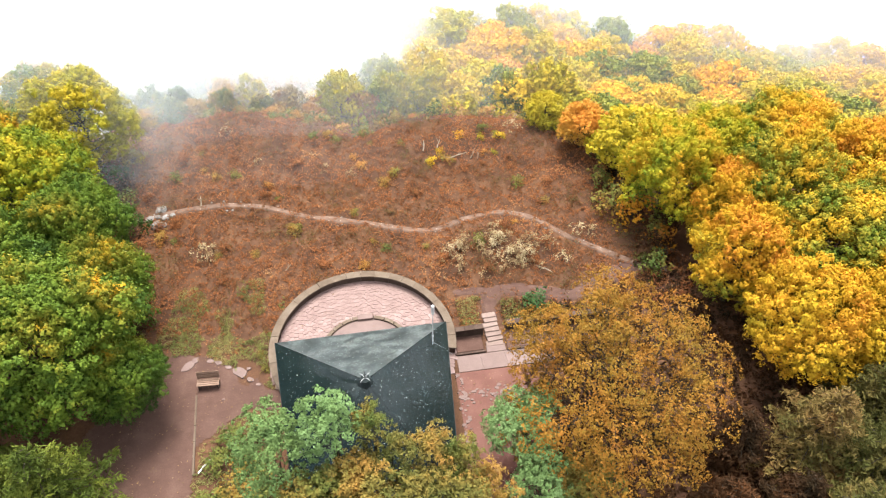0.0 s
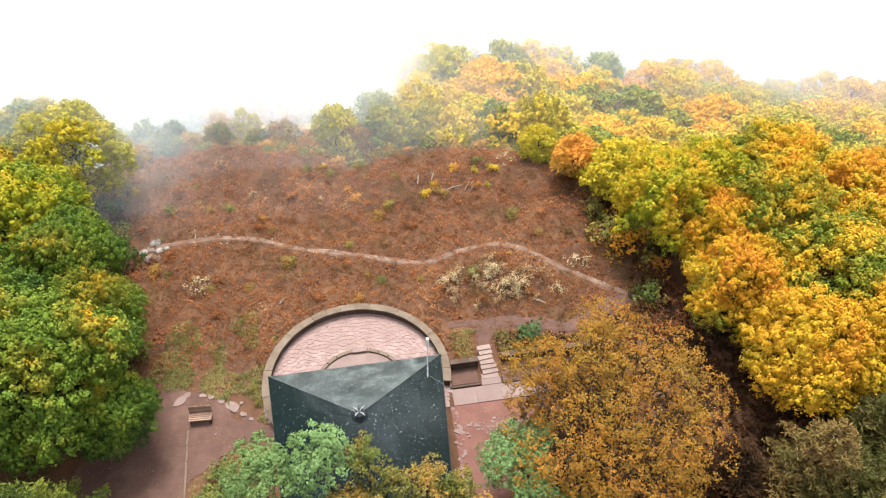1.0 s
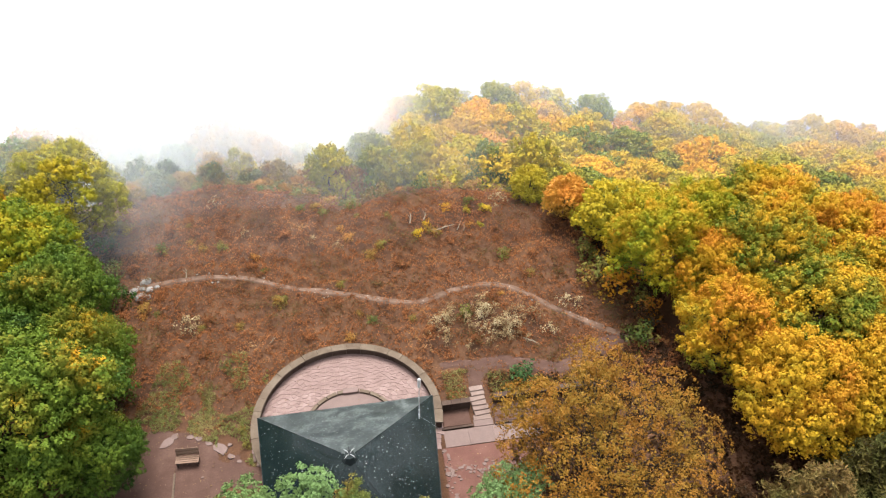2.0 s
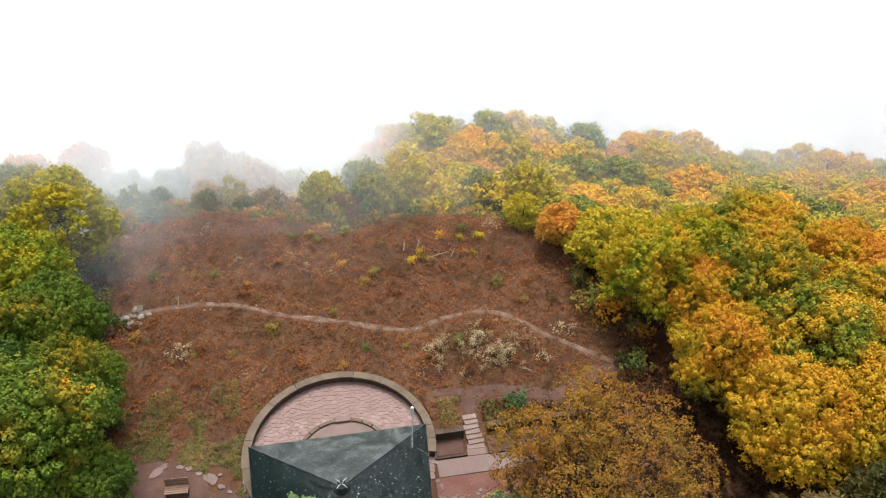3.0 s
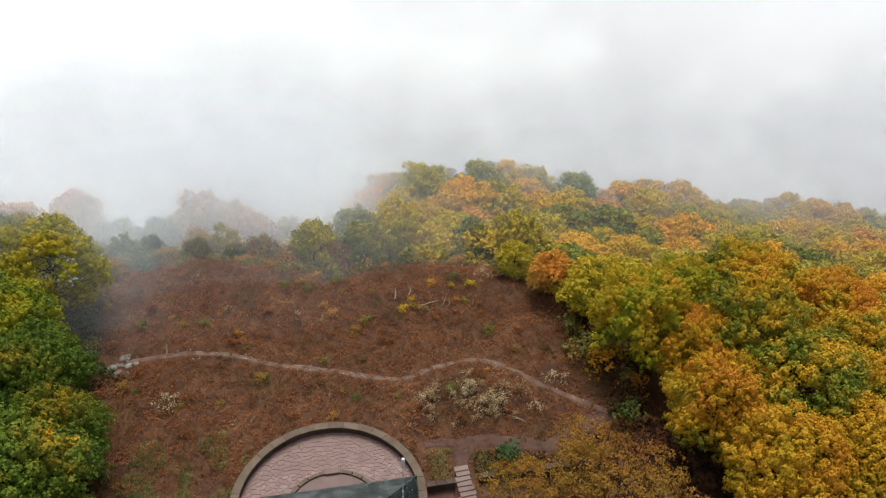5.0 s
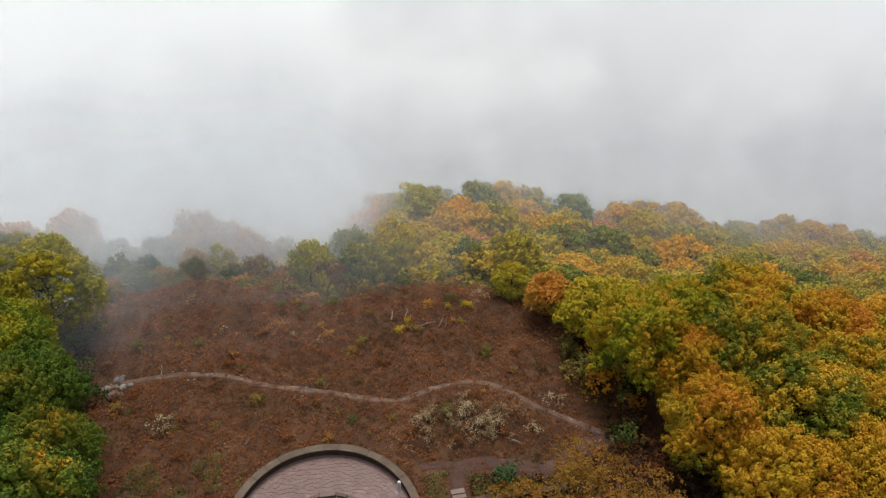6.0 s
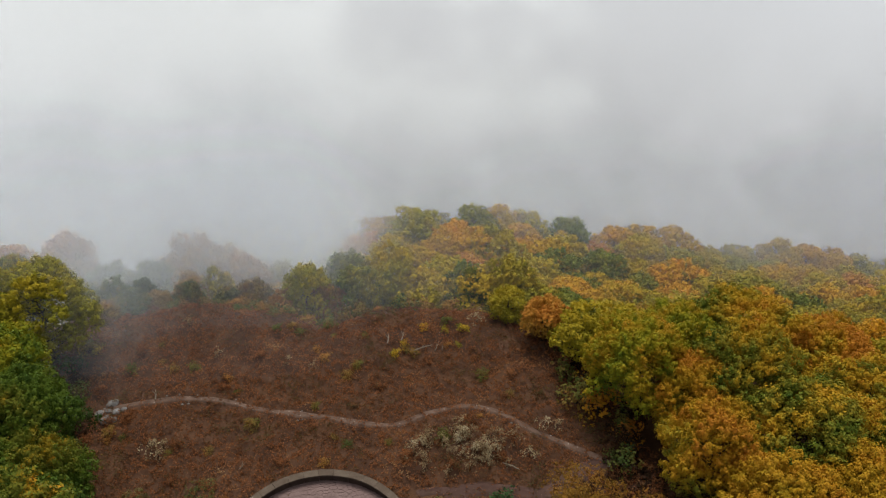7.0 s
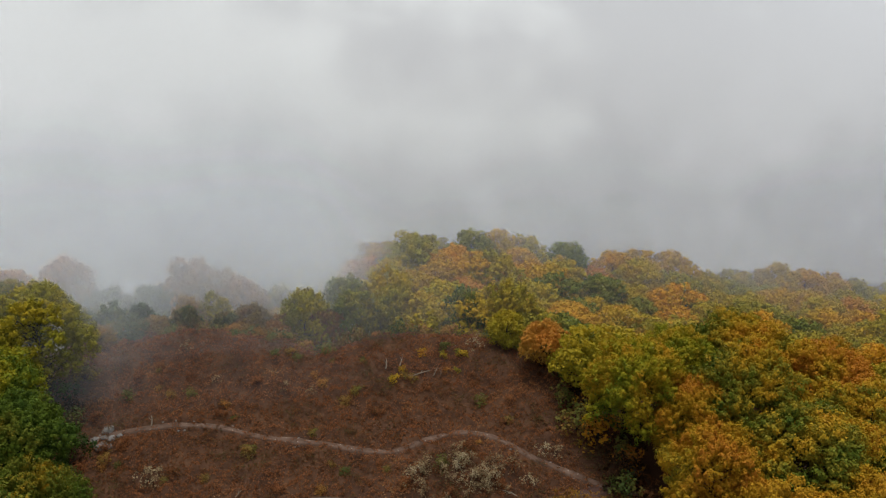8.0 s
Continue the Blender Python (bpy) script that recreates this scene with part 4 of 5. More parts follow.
low_wall("retaining_wall_1", 5.72, 7.5, 6.05, 0.75, "low dark stone retaining wall beside the steps")
low_wall("retaining_wall_2", 8.95, 15.5, 6.15, 0.75, "long low dark stone retaining wall beside the steps")
low_wall("edging_wall_1", 5.5, 7.45, 4.62, 0.16, "low stone edging of an empty planting bed", 0.14)
low_wall("edging_wall_2", 8.75, 12.5, 4.55, 0.16, "low stone edging of an empty planting bed", 0.14)
steps = thing("stone_steps", "short flight of worn pale stone steps up the bank", "steps", (8.15, 5.0, 0), 3, kind="structure")
step_stone = surface("step_stone", [(0.1, (0.105, 0.0731, 0.0631)), (0.5, (0.146, 0.105, 0.0907)), (0.9, (0.181, 0.137, 0.117))], scale=1.5, fine=25, vary=0.25)
for i in range(7):
    z = 0.075 * (i + 1)
    part("step", box((1.08 - 0.05 * (i % 2) - 0.035 * i, 0.36, 0.12), (0.03 * ((i * 3) % 4 - 1.5), 0.16 + i * 0.31, z - 0.06), (0, 0, ((i * 5) % 7 - 3) * 1.1), 0.02), step_stone, steps)


def build_paving():
    p = tagged(new("pavement"), "pale pinkish concrete pavement at the foot of the steps", "pavement", kind="structure")
    for i in range(4):
        x0 = 5.55 + i * 1.5
        part("slab", box((1.494, 1.14, 0.1), (x0 + 0.75, 3.95, 0.0), (0, 0, 0), 0.004), slab_plain, p)
    part("slab", box((1.2, 0.5, 0.1), (8.1, 4.8, 0.0), bevel=0.01), slab_plain, p)
    t = tagged(new("red_tarmac"), "worn red tarmac yard beside the shelter", "tarmac", kind="structure")
    part("sheet", prism([(5.3, 3.36), (10.4, 3.3), (9.6, -1.5), (9.0, -6.5), (5.0, -6.5)], -0.2, 0.035), tarmac_red, t)
    rng = np.random.default_rng(4)
    e = thing("rubble_edging", "line of broken pale pink stones across the yard", "stones", group="rubble edgings")
    for i in range(96):
        x, y = (5.4 + i * 0.07, 1.8 + rng.normal() * 0.22) if i < 60 else (5.35 + rng.uniform(-0.15, 0.3), 3.2 - (i - 60) * 0.15)
        n = int(rng.integers(5, 8))
        r = rng.uniform(0.05, 0.17)
        part("stone", prism([(x + r * rng.uniform(0.7, 1.2) * math.cos(a * math.tau / n), y + r * rng.uniform(0.6, 1.0) * math.sin(a * math.tau / n)) for a in range(n)], 0.0, 0.05 + rng.uniform(0, 0.04), 0.02), slab_plain, e)
    for x, y, w, d in ((6.5, 5.35, 1.7, 1.2), (10.6, 5.35, 3.6, 1.4)):
        tagged(new("planting_bed", mesh_of("planting_bed", box((w, d, 0.16), (x, y, 0.02), bevel=0.03), soil_bare)), "empty bed of wet brown earth behind a stone edging", "planting bed", "planting beds", "structure")


build_paving()


# ---- things on the clearing ----
def build_bench():
    b = thing("park_bench", "brown slatted wooden bench on bare earth", "bench", (-9.25, 4.75, land(-9.25, 4.75) + 0.02), -3)
    for i in range(4):
        part("seat_slat", box((1.3, 0.11, 0.04), (0, -0.2 + i * 0.125, 0.45), bevel=0.008), wood_brown, b)
    for i in range(4):
        part("back_slat", box((1.3, 0.035, 0.105), (0, 0.29 + i * 0.035, 0.55 + i * 0.12), (-16, 0, 0), 0.008), wood_brown, b)
    for x in (-0.55, 0.55):
        part("leg", box((0.08, 0.5, 0.45), (x, 0.0, 0.21), bevel=0.01), wall_stone, b)
        part("back_post", box((0.07, 0.06, 0.6), (x, 0.37, 0.68), (-16, 0, 0), 0.01), wood_brown, b)


build_bench()


def flat_stone(name, x, y, r, h, material, label, seed, group, stretch=1.0, turn=0.0):
    rng = np.random.default_rng(seed)
    n = 8
    bm = prism([(r * stretch * rng.uniform(0.75, 1.1) * math.cos(a * math.tau / n), r * rng.uniform(0.75, 1.1) * math.sin(a * math.tau / n)) for a in range(n)], -0.12, h, 0.06)
    ob = new(name, mesh_of(name, bm, material))
    ob.matrix_basis = pose(x, y, land(x, y), 0, 0, turn)
    tagged(ob, label, "stone", group)


for i, (x, y, r, w, a) in enumerate(((-10.6, 6.3, 0.4, 1.4, 35), (-10.2, 6.7, 0.3, 1.0, 10), (-9.3, 6.5, 0.22, 1.5, -10), (-8.8, 6.3, 0.24, 1.3, -20), (-8.2, 5.9, 0.2, 1.4, -35), (-7.5, 5.4, 0.38, 1.5, -35),
                                      (-6.9, 4.8, 0.24, 1.3, -30), (-6.4, 4.4, 0.18, 1.2, -10), (-8.4, 3.7, 0.13, 1.2, 0), (-7.0, 5.6, 0.2, 1.0, 0))):
    flat_stone("edging_stone", x, y, r, 0.09, slab_plain, "flat pale pink edging stone beside bare earth", 70 + i, "edging stones", w, a)
kerb = tagged(new("timber_kerb"), "narrow pale kerb along the bare earth", "kerb", kind="structure")
for i in range(5):
    part("kerb_piece", box((0.12, 0.98, 0.16), (-9.97 + 0.03 * i, 3.7 - i, land(-10, 3.7 - i) + 0.03), (0, 0, 1.2), 0.015), coping_stone, kerb)
bm = bmesh.new()
add_tube(bm, [(-9.55, -0.75, land(-9.5, -0.7) + 0.12), (-8.95, -0.05, land(-9, 0) + 0.2)], [0.05, 0.05], 6)
tagged(new("white_pole", mesh_of("white_pole", bm, white_paint)), "short white pole lying in the grass", "pole")


def boulder(name, x, y, r, material, label, seed, group, flat=0.6):
    rng = np.random.default_rng(seed)
    bm = bmesh.new()
    bmesh.ops.create_icosphere(bm, subdivisions=2, radius=r)
    k = rng.uniform(0.75, 1.25, 3)
    o = rng.uniform(0, 50)
    for v in bm.verts:
        v.co = Vector((v.co.x * k[0], v.co.y * k[1], v.co.z * flat)) * (1 + 0.35 * noise.noise(v.co / r * 1.3 + Vector((o, 0, 0))))
    ob = new(name, mesh_of(name, bm, material))
    ob.matrix_basis = pose(x, y, land(x, y) + r * flat * 0.35, 0, 0, rng.uniform(0, 360))
    tagged(ob, label, "boulder", group)


for i, (x, y, r) in enumerate(((-13.6, 20.4, 0.36), (-13.8, 18.9, 0.4), (-13.2, 19.5, 0.28), (-13.3, 18.8, 0.28), (-12.7, 19.6, 0.28), (-14.3, 19.6, 0.3), (-13.7, 19.7, 0.25))):
    boulder("boulder", x, y, r, rock_pale, "pale grey boulder in a pile at the path's end", 40 + i, "boulder pile")
rng_stone = np.random.default_rng(14)
for i in range(60):
    p = MAIN_PATH[int(rng_stone.integers(2, len(MAIN_PATH) - 2))]
    x, y = p.x + rng_stone.normal() * 0.3, p.y + rng_stone.normal() * 0.3
    boulder("path_stone", x, y, rng_stone.uniform(0.04, 0.09), rock_pale, "small pale stone on the footpath", 100 + i, "path stones", 0.5)


# ---- shrubs ----
BUSH = make_tree("shrub", "shrub", 81, 1.3, 0.95, 0.12, 8, 0.4, 0.19, 4, 0.15, 1, leaf_olive, 0.04, inner=0.2, category="shrub")
WISP = make_tree("shrub", "shrub", 82, 0.8, 0.6, 0.1, 7, 0.24, 0.16, 2, 0.085, 2, leaf_silver, 0.02, twigs=2, inner=0.1, category="shrub")


def set_bush(model, x, y, scale, material, label, flat=1.0, turn=0.0, group="shrubs of the heath"):
    t = set_tree(model, x, y, turn, scale, material, label, flat, 0.05, group)
    t["category"] = "shrub"


set_bush(BUSH, 11.3, 7.6, 0.95, leaf_dark, "dense dark evergreen shrub above the retaining wall", 0.9)
set_bush(BUSH, -16.7, 26.1, 0.5, leaf_oak_yellow, "small bright yellow shrub in dead bracken", 1.0)
set_bush(BUSH, -15.6, 26.0, 0.42, leaf_oak_yellow, "small bright yellow shrub in dead bracken", 1.0, 70)
for x, y, k in ((6.6, 21.9, 0.55), (7.4, 22.8, 0.4), (12.3, 23.9, 0.6), (9.2, 24.4, 0.45), (10.8, 24.0, 0.4), (11.6, 22.4, 0.35)):
    set_bush(BUSH, x, y, k, leaf_oak_turning, "low yellow-green shrub in dead bracken", 0.7, x * 50)
set_bush(WISP, 13.6, 24.6, 1.2, leaf_silver, "pale seeding shrub in dead bracken", 1.0, 20)
rng_bush = np.random.default_rng(33)
for i in range(40):
    x, y = 9.8 + rng_bush.normal() * 2.5, 12.0 + rng_bush.normal() * 0.95
    set_bush(WISP, x, y, rng_bush.uniform(0.6, 1.15), leaf_silver, "pale cream seeding willowherb in dead bracken", 1.0, i * 77)
for x, y, k in ((-10.3, 15.2, 1.2), (-9.8, 14.7, 0.8), (-9.6, 15.6, 0.7), (-6.5, 24, 0.7), (-9, 27.5, 0.9), (-1.6, 22.5, 0.8), (0.4, 21.6, 0.7), (2.0, 28.2, 0.8), (6.4, 12.9, 0.8), (7.3, 13.3, 0.9), (15.8, 13.6, 1.0), (16.6, 13.2, 0.9)):
    set_bush(WISP, x, y, k, leaf_silver, "pale cream seeding willowherb in dead bracken", 1.0, x * 40)
for i in range(38):
    x = -17 + i * 1.02 + rng_bush.uniform(-0.5, 0.5)
    y = crest_y(x) - rng_bush.uniform(-0.6, 0.9)
    set_bush(BUSH, x, y, rng_bush.uniform(0.5, 1.15), (leaf_olive, leaf_crest_tan, leaf_olive, leaf_crest_tan)[i % 4], "leafless brown and olive shrub along the crest", rng_bush.uniform(0.6, 1.0), i * 61)
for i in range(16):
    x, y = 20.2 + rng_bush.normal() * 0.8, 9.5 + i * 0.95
    set_bush(BUSH, x, y, rng_bush.uniform(0.9, 1.7), (leaf_olive, leaf_dead_shaded, leaf_oak_orange)[i % 3], "tangled olive-brown shrub at the edge of the wood", 0.9, i * 61)
for i in range(12):
    x, y = -13.6 - i * 0.28 + rng_bush.normal() * 0.5, 8.5 + i * 1.6
    set_bush(BUSH, x, y, rng_bush.uniform(0.7, 1.2), (leaf_dead_shaded, leaf_oak_green, leaf_olive)[i % 3], "tangled olive-brown shrub at the edge of the wood", 0.8, i * 61)
for i in range(26):
    x, y = rng_bush.uniform(-9.6, 5), rng_bush.uniform(-10, -6.2)
    set_bush(BUSH, x, y, rng_bush.uniform(0.9, 1.6), (leaf_olive, leaf_dead_shaded)[i % 2], "olive-brown undergrowth in front of the shelter", 0.9, i * 61)
for x, y, k in ((-8.4, -0.4, 0.9), (-7.6, 0.8, 1.0), (-6.8, -0.6, 1.1), (-7.4, -2.2, 1.2), (-6.4, 1.4, 0.7), (-8.8, -2.6, 0.9), (-5.8, -2.5, 1.2), (-6.3, 6.4, 0.35), (-6.0, 5.4, 0.35)):
    set_bush(BUSH, x, y, k, leaf_olive, "olive-green low shrub beside the terrace", 0.7, x * 90)
rng_heath = np.random.default_rng(61)
for i in range(120):
    x, y = rng_heath.uniform(-15, 19), rng_heath.uniform(11, 31)
    if math.hypot(x, y - TC_Y) < TR + 0.8 or path_gap(x, y) < 0.9 or y > crest_y(x) - 0.4:
        continue
    material, words = ((leaf_olive, "low olive-brown bramble in dead bracken"), (frond, "tussock of dead brown bracken"), (leaf_crest_tan, "low rust-brown bramble in dead bracken"), (frond, "tussock of dead brown bracken"))[i % 4]
    set_bush(BUSH, x, y, rng_heath.uniform(0.3, 0.62), material, words, rng_heath.uniform(0.45, 0.8), i * 47)
drop_model(BUSH)
drop_model(WISP)

# ---- slender trees in front of the shelter ----
def slender(x, y, top, radius, material, label, seed, deep=3.6, size=0.15):
    g = land(x, y)
    t = make_tree("whitebeam_tree", label, seed, top - g, radius, top - g - deep, 13, radius * 0.5, 0.24, 9, size, 3, material, 0.11, twigs=2, inner=0.15, narrow=0.3)
    t.matrix_basis = pose(x, y, g - 0.1)


L_PALE, L_OLIVE = "slender tree with pale silvery-green leaves", "slender olive and brown tree in front of the shelter"
slender(-3.7, -6.2, 13.4, 1.6, leaf_pale, L_PALE, 201, 3.4, 0.1)
slender(-1.35, -6.0, 14.2, 1.1, leaf_pale, L_PALE, 202, 2.6, 0.1)
slender(0.1, -6.1, 13.4, 0.7, leaf_olive, L_OLIVE, 203, 2.2, 0.1)
slender(1.0, -6.4, 11.8, 0.75, leaf_brush, L_OLIVE, 204, 2.2, 0.1)
slender(2.4, -6.3, 11.2, 0.85, leaf_brush, L_OLIVE, 205, 2.4, 0.1)
slender(-0.5, -7.8, 11.9, 1.5, leaf_brush, L_OLIVE, 206, 3.6, 0.11)
slender(-2.4, -8.0, 11.8, 1.5, leaf_olive, L_OLIVE, 207, 3.6, 0.11)
slender(1.4, -8.0, 10.8, 1.4, leaf_brush, L_OLIVE, 208, 3.6, 0.11)
slender(3.2, -8.2, 10.2, 1.3, leaf_brush, L_OLIVE, 209, 3.6, 0.11)
slender(-4.8, -8.4, 10.6, 1.3, leaf_olive, L_OLIVE, 210, 3.6, 0.11)
slender(8.0, -2.5, 5.0, 1.9, leaf_pale, L_PALE, 211, 3.0, 0.11)
slender(8.1, -5.3, 4.4, 1.6, leaf_pale, L_PALE, 212, 2.8, 0.11)
slender(10.4, -5.6, 4.2, 1.6, leaf_olive, L_OLIVE, 213, 3.0, 0.11)
slender(3.6, -6.2, 9.6, 1.0, leaf_olive, L_OLIVE, 215, 2.6, 0.1)
slender(4.6, -7.0, 8.6, 1.1, leaf_brush, L_OLIVE, 216, 2.8, 0.1)
slender(5.6, -8.4, 7.8, 1.3, leaf_brush, L_OLIVE, 214, 3.6, 0.11)


def feather_tree(x, y, top, reach, material, label, seed):
    """A larch: a straight stem with level boughs that carry rows of hanging needle sprays."""
    rng = np.random.default_rng(seed)
    g = land(x, y)
    h = top - g
    t = thing("larch_tree", label, "tree", (x, y, g - 0.1), rng.uniform(0, 360))
    bm = bmesh.new()
    add_tube(bm, [(0, 0, 0), (0.05, 0, h * 0.5), (0, 0.05, h)], [0.2, 0.13, 0.02], 7)
    spots, dirs = [], []
    for i in range(64):
        k = (i + 1) / 64
        z = h * (0.2 + 0.78 * k)
        a = i * 2.39996
        ln = reach * (1.02 - k) ** 0.7 * rng.uniform(0.75, 1.15)
        e = Vector((math.cos(a) * ln, math.sin(a) * ln, z - 0.1 * ln + rng.uniform(-0.2, 0.4)))
        b = Vector((0, 0, z))
        add_tube(bm, [b, b.lerp(e, 0.5) + Vector((0, 0, 0.15)), e], [0.035, 0.022, 0.008], 4)
        side = Vector((-math.sin(a), math.cos(a), 0))
        for j in range(max(8, int(ln * 26))):
            q = 0.12 + 0.88 * rng.random()
            p = b.lerp(e, q) + side * rng.normal() * 0.32 * (1.15 - q) * min(ln, 2) + Vector((0, 0, 0.1 * rng.random()))
            spots.append(p)
            dirs.append(Vector((0, 0, 1)) + (e - b).normalized() * 0.3)
    part("trunk", bm, bark, t, smooth=True)
    crown = new("crown", leaf_mesh("crown", spots, dirs, 0.3, 3, material, rng, 0.13, 0.8))
    crown.parent = t


leaf_larch_green = leaf("leaf_larch_green", [(0.0, (0.05, 0.07, 0.012)), (0.4, (0.1, 0.115, 0.017)), (0.7, (0.15, 0.145, 0.024)), (0.9, (0.17, 0.11, 0.024))], patch=0.6)
feather_tree(-15.2, -2.6, 8.2, 3.3, leaf_larch_green, "feathery yellow-green larch beside the clearing", 301)
feather_tree(-18.5, -1.6, 7.6, 3.0, leaf_larch_green, "feathery yellow-green larch beside the clearing", 302)
feather_tree(22.6, -5.2, 7.6, 3.4, leaf_larch, "dull brownish-green larch in the shade of oaks", 303)
feather_tree(25.4, -7.0, 7.4, 3.2, leaf_larch, "dull brownish-green larch in the shade of oaks", 304)
# three low larches in the near-black leaf fill out the shade here
feather_tree(20.6, -8.0, 5.0, 2.4, leaf_dead_shaded, "dull brownish-green larch in the shade of oaks", 305)
feather_tree(19.2, -4.2, 4.6, 2.6, leaf_dead_shaded, "dull brownish-green larch in the shade of oaks", 309)
feather_tree(17.6, -7.4, 3.6, 2.2, leaf_dead_shaded, "dull brownish-green larch in the shade of oaks", 308)
feather_tree(22.0, -9.5, 6.6, 3.0, leaf_larch, "dull brownish-green larch in the shade of oaks", 306)
feather_tree(27.0, -3.6, 6.4, 3.0, leaf_larch, "dull brownish-green larch in the shade of oaks", 307)

# ---- dead wood on the slope ----
rng_stick = np.random.default_rng(9)
for i, (x, y, a, ln) in enumerate(((8.7, 22.2, 10, 1.6), (9.9, 22.4, 60, 0.9), (10.3, 22.3, 75, 0.8), (7.9, 22.0, 130, 0.7), (7.4, 23.6, 70, 1.1), (6.2, 23.5, 80, 1.0), (11.9, 5.9, 100, 0.9), (11.7, 5.6, 20, 0.8),
                                    (12.6, 10.4, 150, 1.2), (-10.7, 20.5, 95, 0.8), (-4.5, 13.2, 40, 0.5))):
    bm = bmesh.new()
    c, q = math.cos(radians(a)), math.sin(radians(a))
    z = land(x, y) + 0.2
    add_tube(bm, [(x - c * ln / 2, y - q * ln / 2, z - 0.12), (x + 0.06, y, z + 0.05), (x + c * ln / 2, y + q * ln / 2, z + 0.1)], [0.05, 0.042, 0.02], 6)
    add_tube(bm, [(x, y, z + 0.03), (x + c * 0.25 - q * 0.2, y + q * 0.25 + c * 0.2, z + 0.16)], [0.025, 0.01], 5)
    tagged(new("fallen_branch", mesh_of("fallen_branch", bm, dry_wood)), "pale dry fallen branch on dead bracken", "branch", "fallen branches")


# ---- bracken and grass ----
def on_hard_ground(x, y):
    if math.hypot(x, y - TC_Y) < TR + 0.1 and y > 2.5:
        return True
    if abs(x) < 5.4 and y < 5:
        return True
    if 5.0 < x < 9.4 and -6.6 < y < 4.7 or 5.0 < x < 11.6 and 3.2 < y < 4.7:
        return True
    if 5.4 < x < 12.6 and 4.5 < y < 6.4 or 7.5 < x < 8.9 and 4 < y < 7.4:
        return True
    return False


def scatter(name, label, category, x0, x1, y0, y1, count, size, per, narrow, material, seed, keep, lift=0.3, wild=1.0, corners=4):
    rng = np.random.default_rng(seed)
    spots, dirs = [], []
    for x, y in zip(rng.uniform(x0, x1, count), rng.uniform(y0, y1, count)):
        if on_hard_ground(x, y) or not keep(x, y, rng):
            continue
        hump = max(0, soft_noise(x, y, 1.1, 4) + 0.4 * soft_noise(x, y, 3.0, 9)) * lift
        if soft_noise(x, y, 1.6, 15) < -0.22 and rng.random() < 0.75:
            continue
        spots.append((x, y, land(x, y) + 0.06 + hump + rng.random() * 0.12 * wild))
        dirs.append((soft_noise(x, y, 0.7, 8) * 0.6, soft_noise(x, y, 0.7, 12) * 0.6, 0.9))
    me = leaf_mesh(name, spots, dirs, size, per, material, rng, narrow, 0.55, corners)
    tagged(new(name, me), label, category, kind="stuff")


def on_heath(x, y, rng):
    if y > crest_y(x) + 1.5 or path_gap(x, y) < 0.06 + 0.55 * rng.random() + 0.3 * soft_noise(x, y, 0.9, 20):
        return False
    if inside(x, y, CLEARING):
        return False
    if x < -5 and y < 8.6 + soft_noise(x, y, 0.8) and rng.random() < 0.8:
        return False
    return True


scatter("bracken", "dead russet-brown bracken fronds covering the slope", "bracken", -19, 22.5, 6.5, 35, 84000, 0.115, 5, 0.22, frond, 51, on_heath, 0.8, corners=3)
# litter whose colour already holds the shade of the trees above
scatter("undergrowth", "brown leaf litter and dead fern, coloured darker for the shade under the trees", "undergrowth", 9, 34, -13, 9, 15000, 0.24, 3, 0.3, leaf_dead_shaded, 52, lambda x, y, rng: path_gap(x, y) > 0.6)
scatter("grass", "short yellow-green grass round the terrace and clearing", "grass", -14, -4.8, 3.8, 12.5, 9000, 0.17, 4, 0.09, blade, 53,
        lambda x, y, rng: not inside(x, y, CLEARING) and soft_noise(x, y, 0.5, 6) + 0.05 * (9 - y) > -0.05, 0.1)
scatter("rough_grass", "rough olive grass in front of the shelter", "grass", -9.9, 9, -13, 2.8, 9000, 0.24, 4, 0.09, blade, 54, lambda x, y, rng: not inside(x, y, CLEARING), 0.1)
scatter("bank_grass", "yellow-green grass on the bank beside the steps", "grass", 6.2, 13, 6.4, 9.2, 2200, 0.18, 4, 0.09, blade, 55, lambda x, y, rng: path_gap(x, y) > 0.6, 0.1)


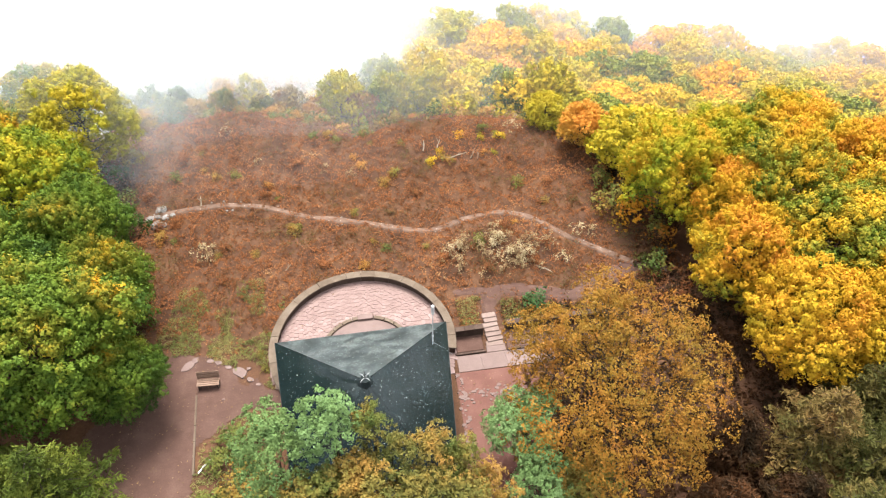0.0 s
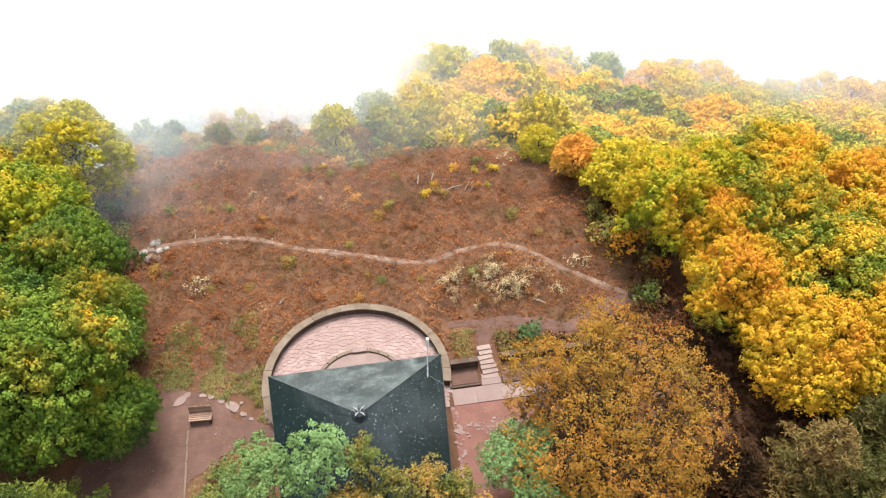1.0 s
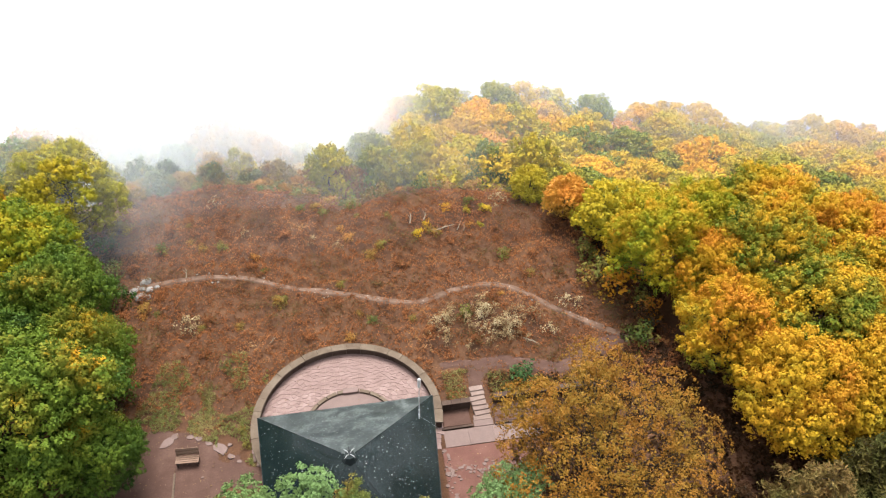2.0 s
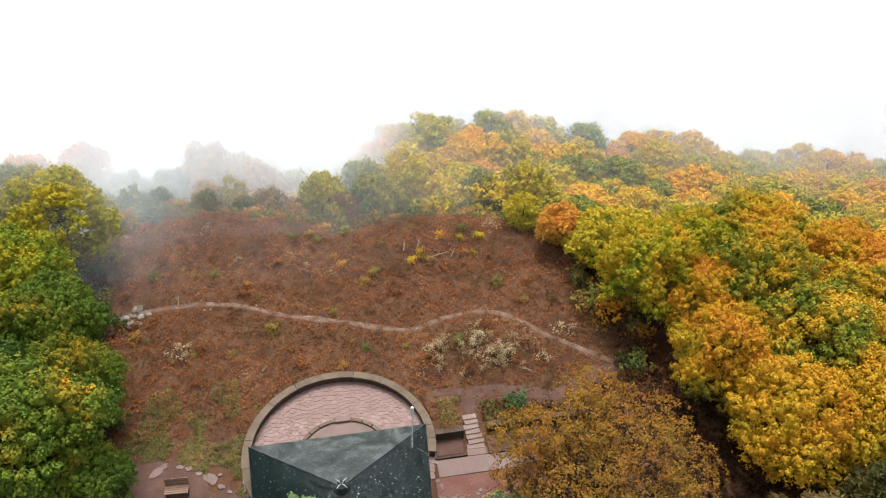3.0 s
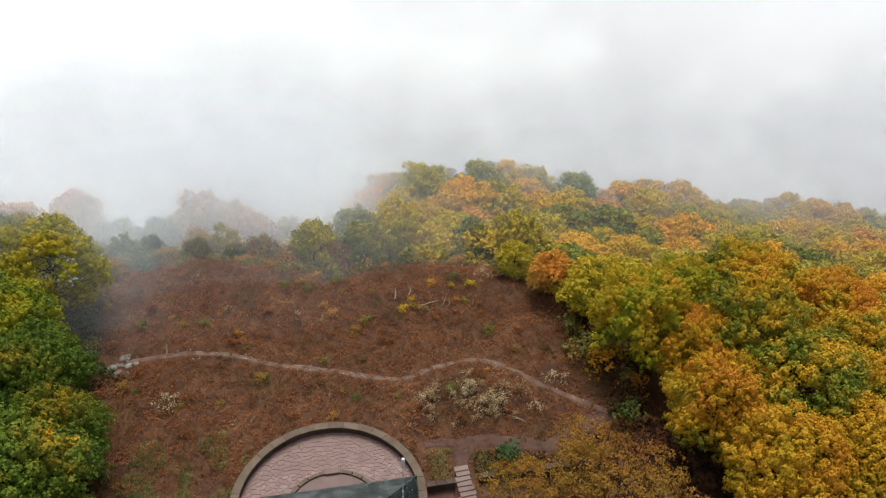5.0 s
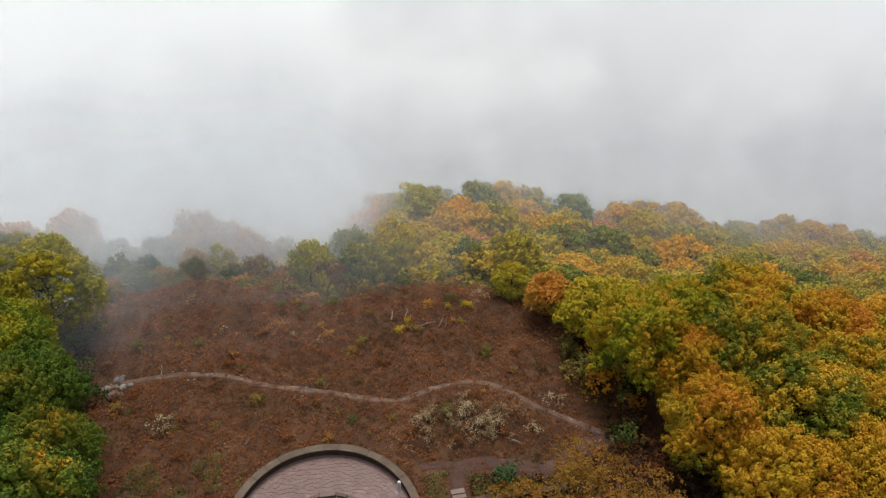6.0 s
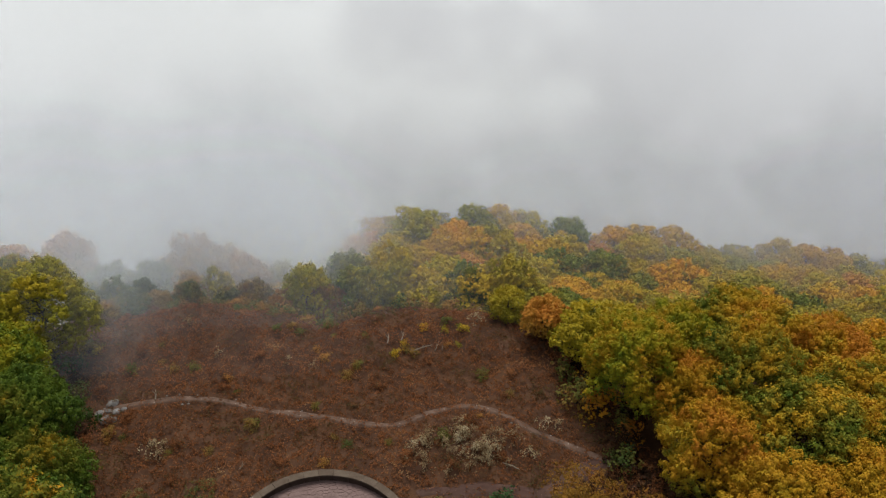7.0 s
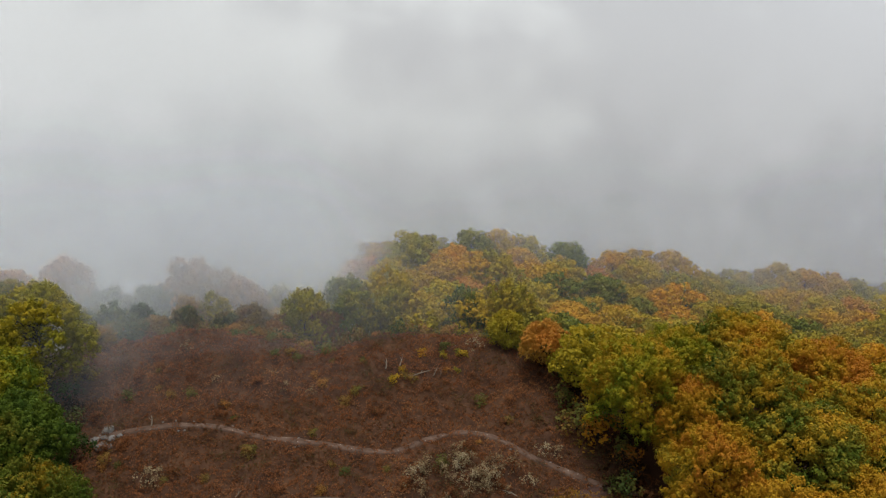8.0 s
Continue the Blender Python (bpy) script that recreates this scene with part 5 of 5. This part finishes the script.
def roof_flecks():
    """Wet fallen leaves and lichen spots on the roof slopes."""
    rng = np.random.default_rng(77)
    bm = bmesh.new()
    for _ in range(900):
        x, y = rng.uniform(-4.8, 4.8), rng.uniform(-5.2, 5.2)
        half = BACK_W + (FRONT_W - BACK_W) * (DEEP_Y - y) / (2 * DEEP_Y)
        if abs(x) > half * 0.97:
            continue
        z = EAVE + RISE * (1 - max(abs(x) / half, abs(y) / DEEP_Y))
        r = 0.012 + 0.03 * rng.random() ** 3
        vs = [bm.verts.new((x + r * rng.uniform(0.6, 1.2) * math.cos(a * math.tau / 5), y + r * rng.uniform(0.6, 1.2) * math.sin(a * math.tau / 5), z + 0.04)) for a in range(5)]
        top = bm.verts.new((x, y, z + 0.06))
        for a in range(5):
            bm.faces.new((vs[a], vs[(a + 1) % 5], top))
    tagged(new("roof_flecks", mesh_of("roof_flecks", bm, pale_fleck)), "pale wet leaf and lichen flecks on the roof", "flecks", kind="stuff")


roof_flecks()

def fallen_leaves():
    """Single dry leaves on the bare earth, the yard and the terrace."""
    rng = np.random.default_rng(91)
    spots = []
    for x, y in zip(rng.uniform(-15, 12, 5200), rng.uniform(-6, 12, 5200)):
        bare = inside(x, y, CLEARING) and rng.random() < 0.5 or path_gap(x, y) < 0.3 and rng.random() < 0.35
        yard = 5.4 < x < 9 and -6 < y < 3.2 and rng.random() < 0.5
        if bare:
            spots.append((x, y, land(x, y) + 0.12))
        elif yard:
            spots.append((x, y, 0.06))
        elif math.hypot(x, y - TC_Y) < TR - 0.7 and y > 5.4 and rng.random() < 0.08:
            spots.append((x, y, 0.1))
    me = leaf_mesh("fallen_leaves", spots, [(0, 0, 1)] * len(spots), 0.085, 1, leaf_litter, rng, 0.4, 0.15)
    tagged(new("fallen_leaves", me), "dry tan and yellow leaves strewn on the ground", "leaves", kind="stuff")


leaf_litter = leaf("leaf_litter", [(0.0, (0.08, 0.05, 0.03)), (0.5, (0.2, 0.13, 0.06)), (0.9, (0.32, 0.24, 0.11))], patch=0.9, own=0.0)
fallen_leaves()
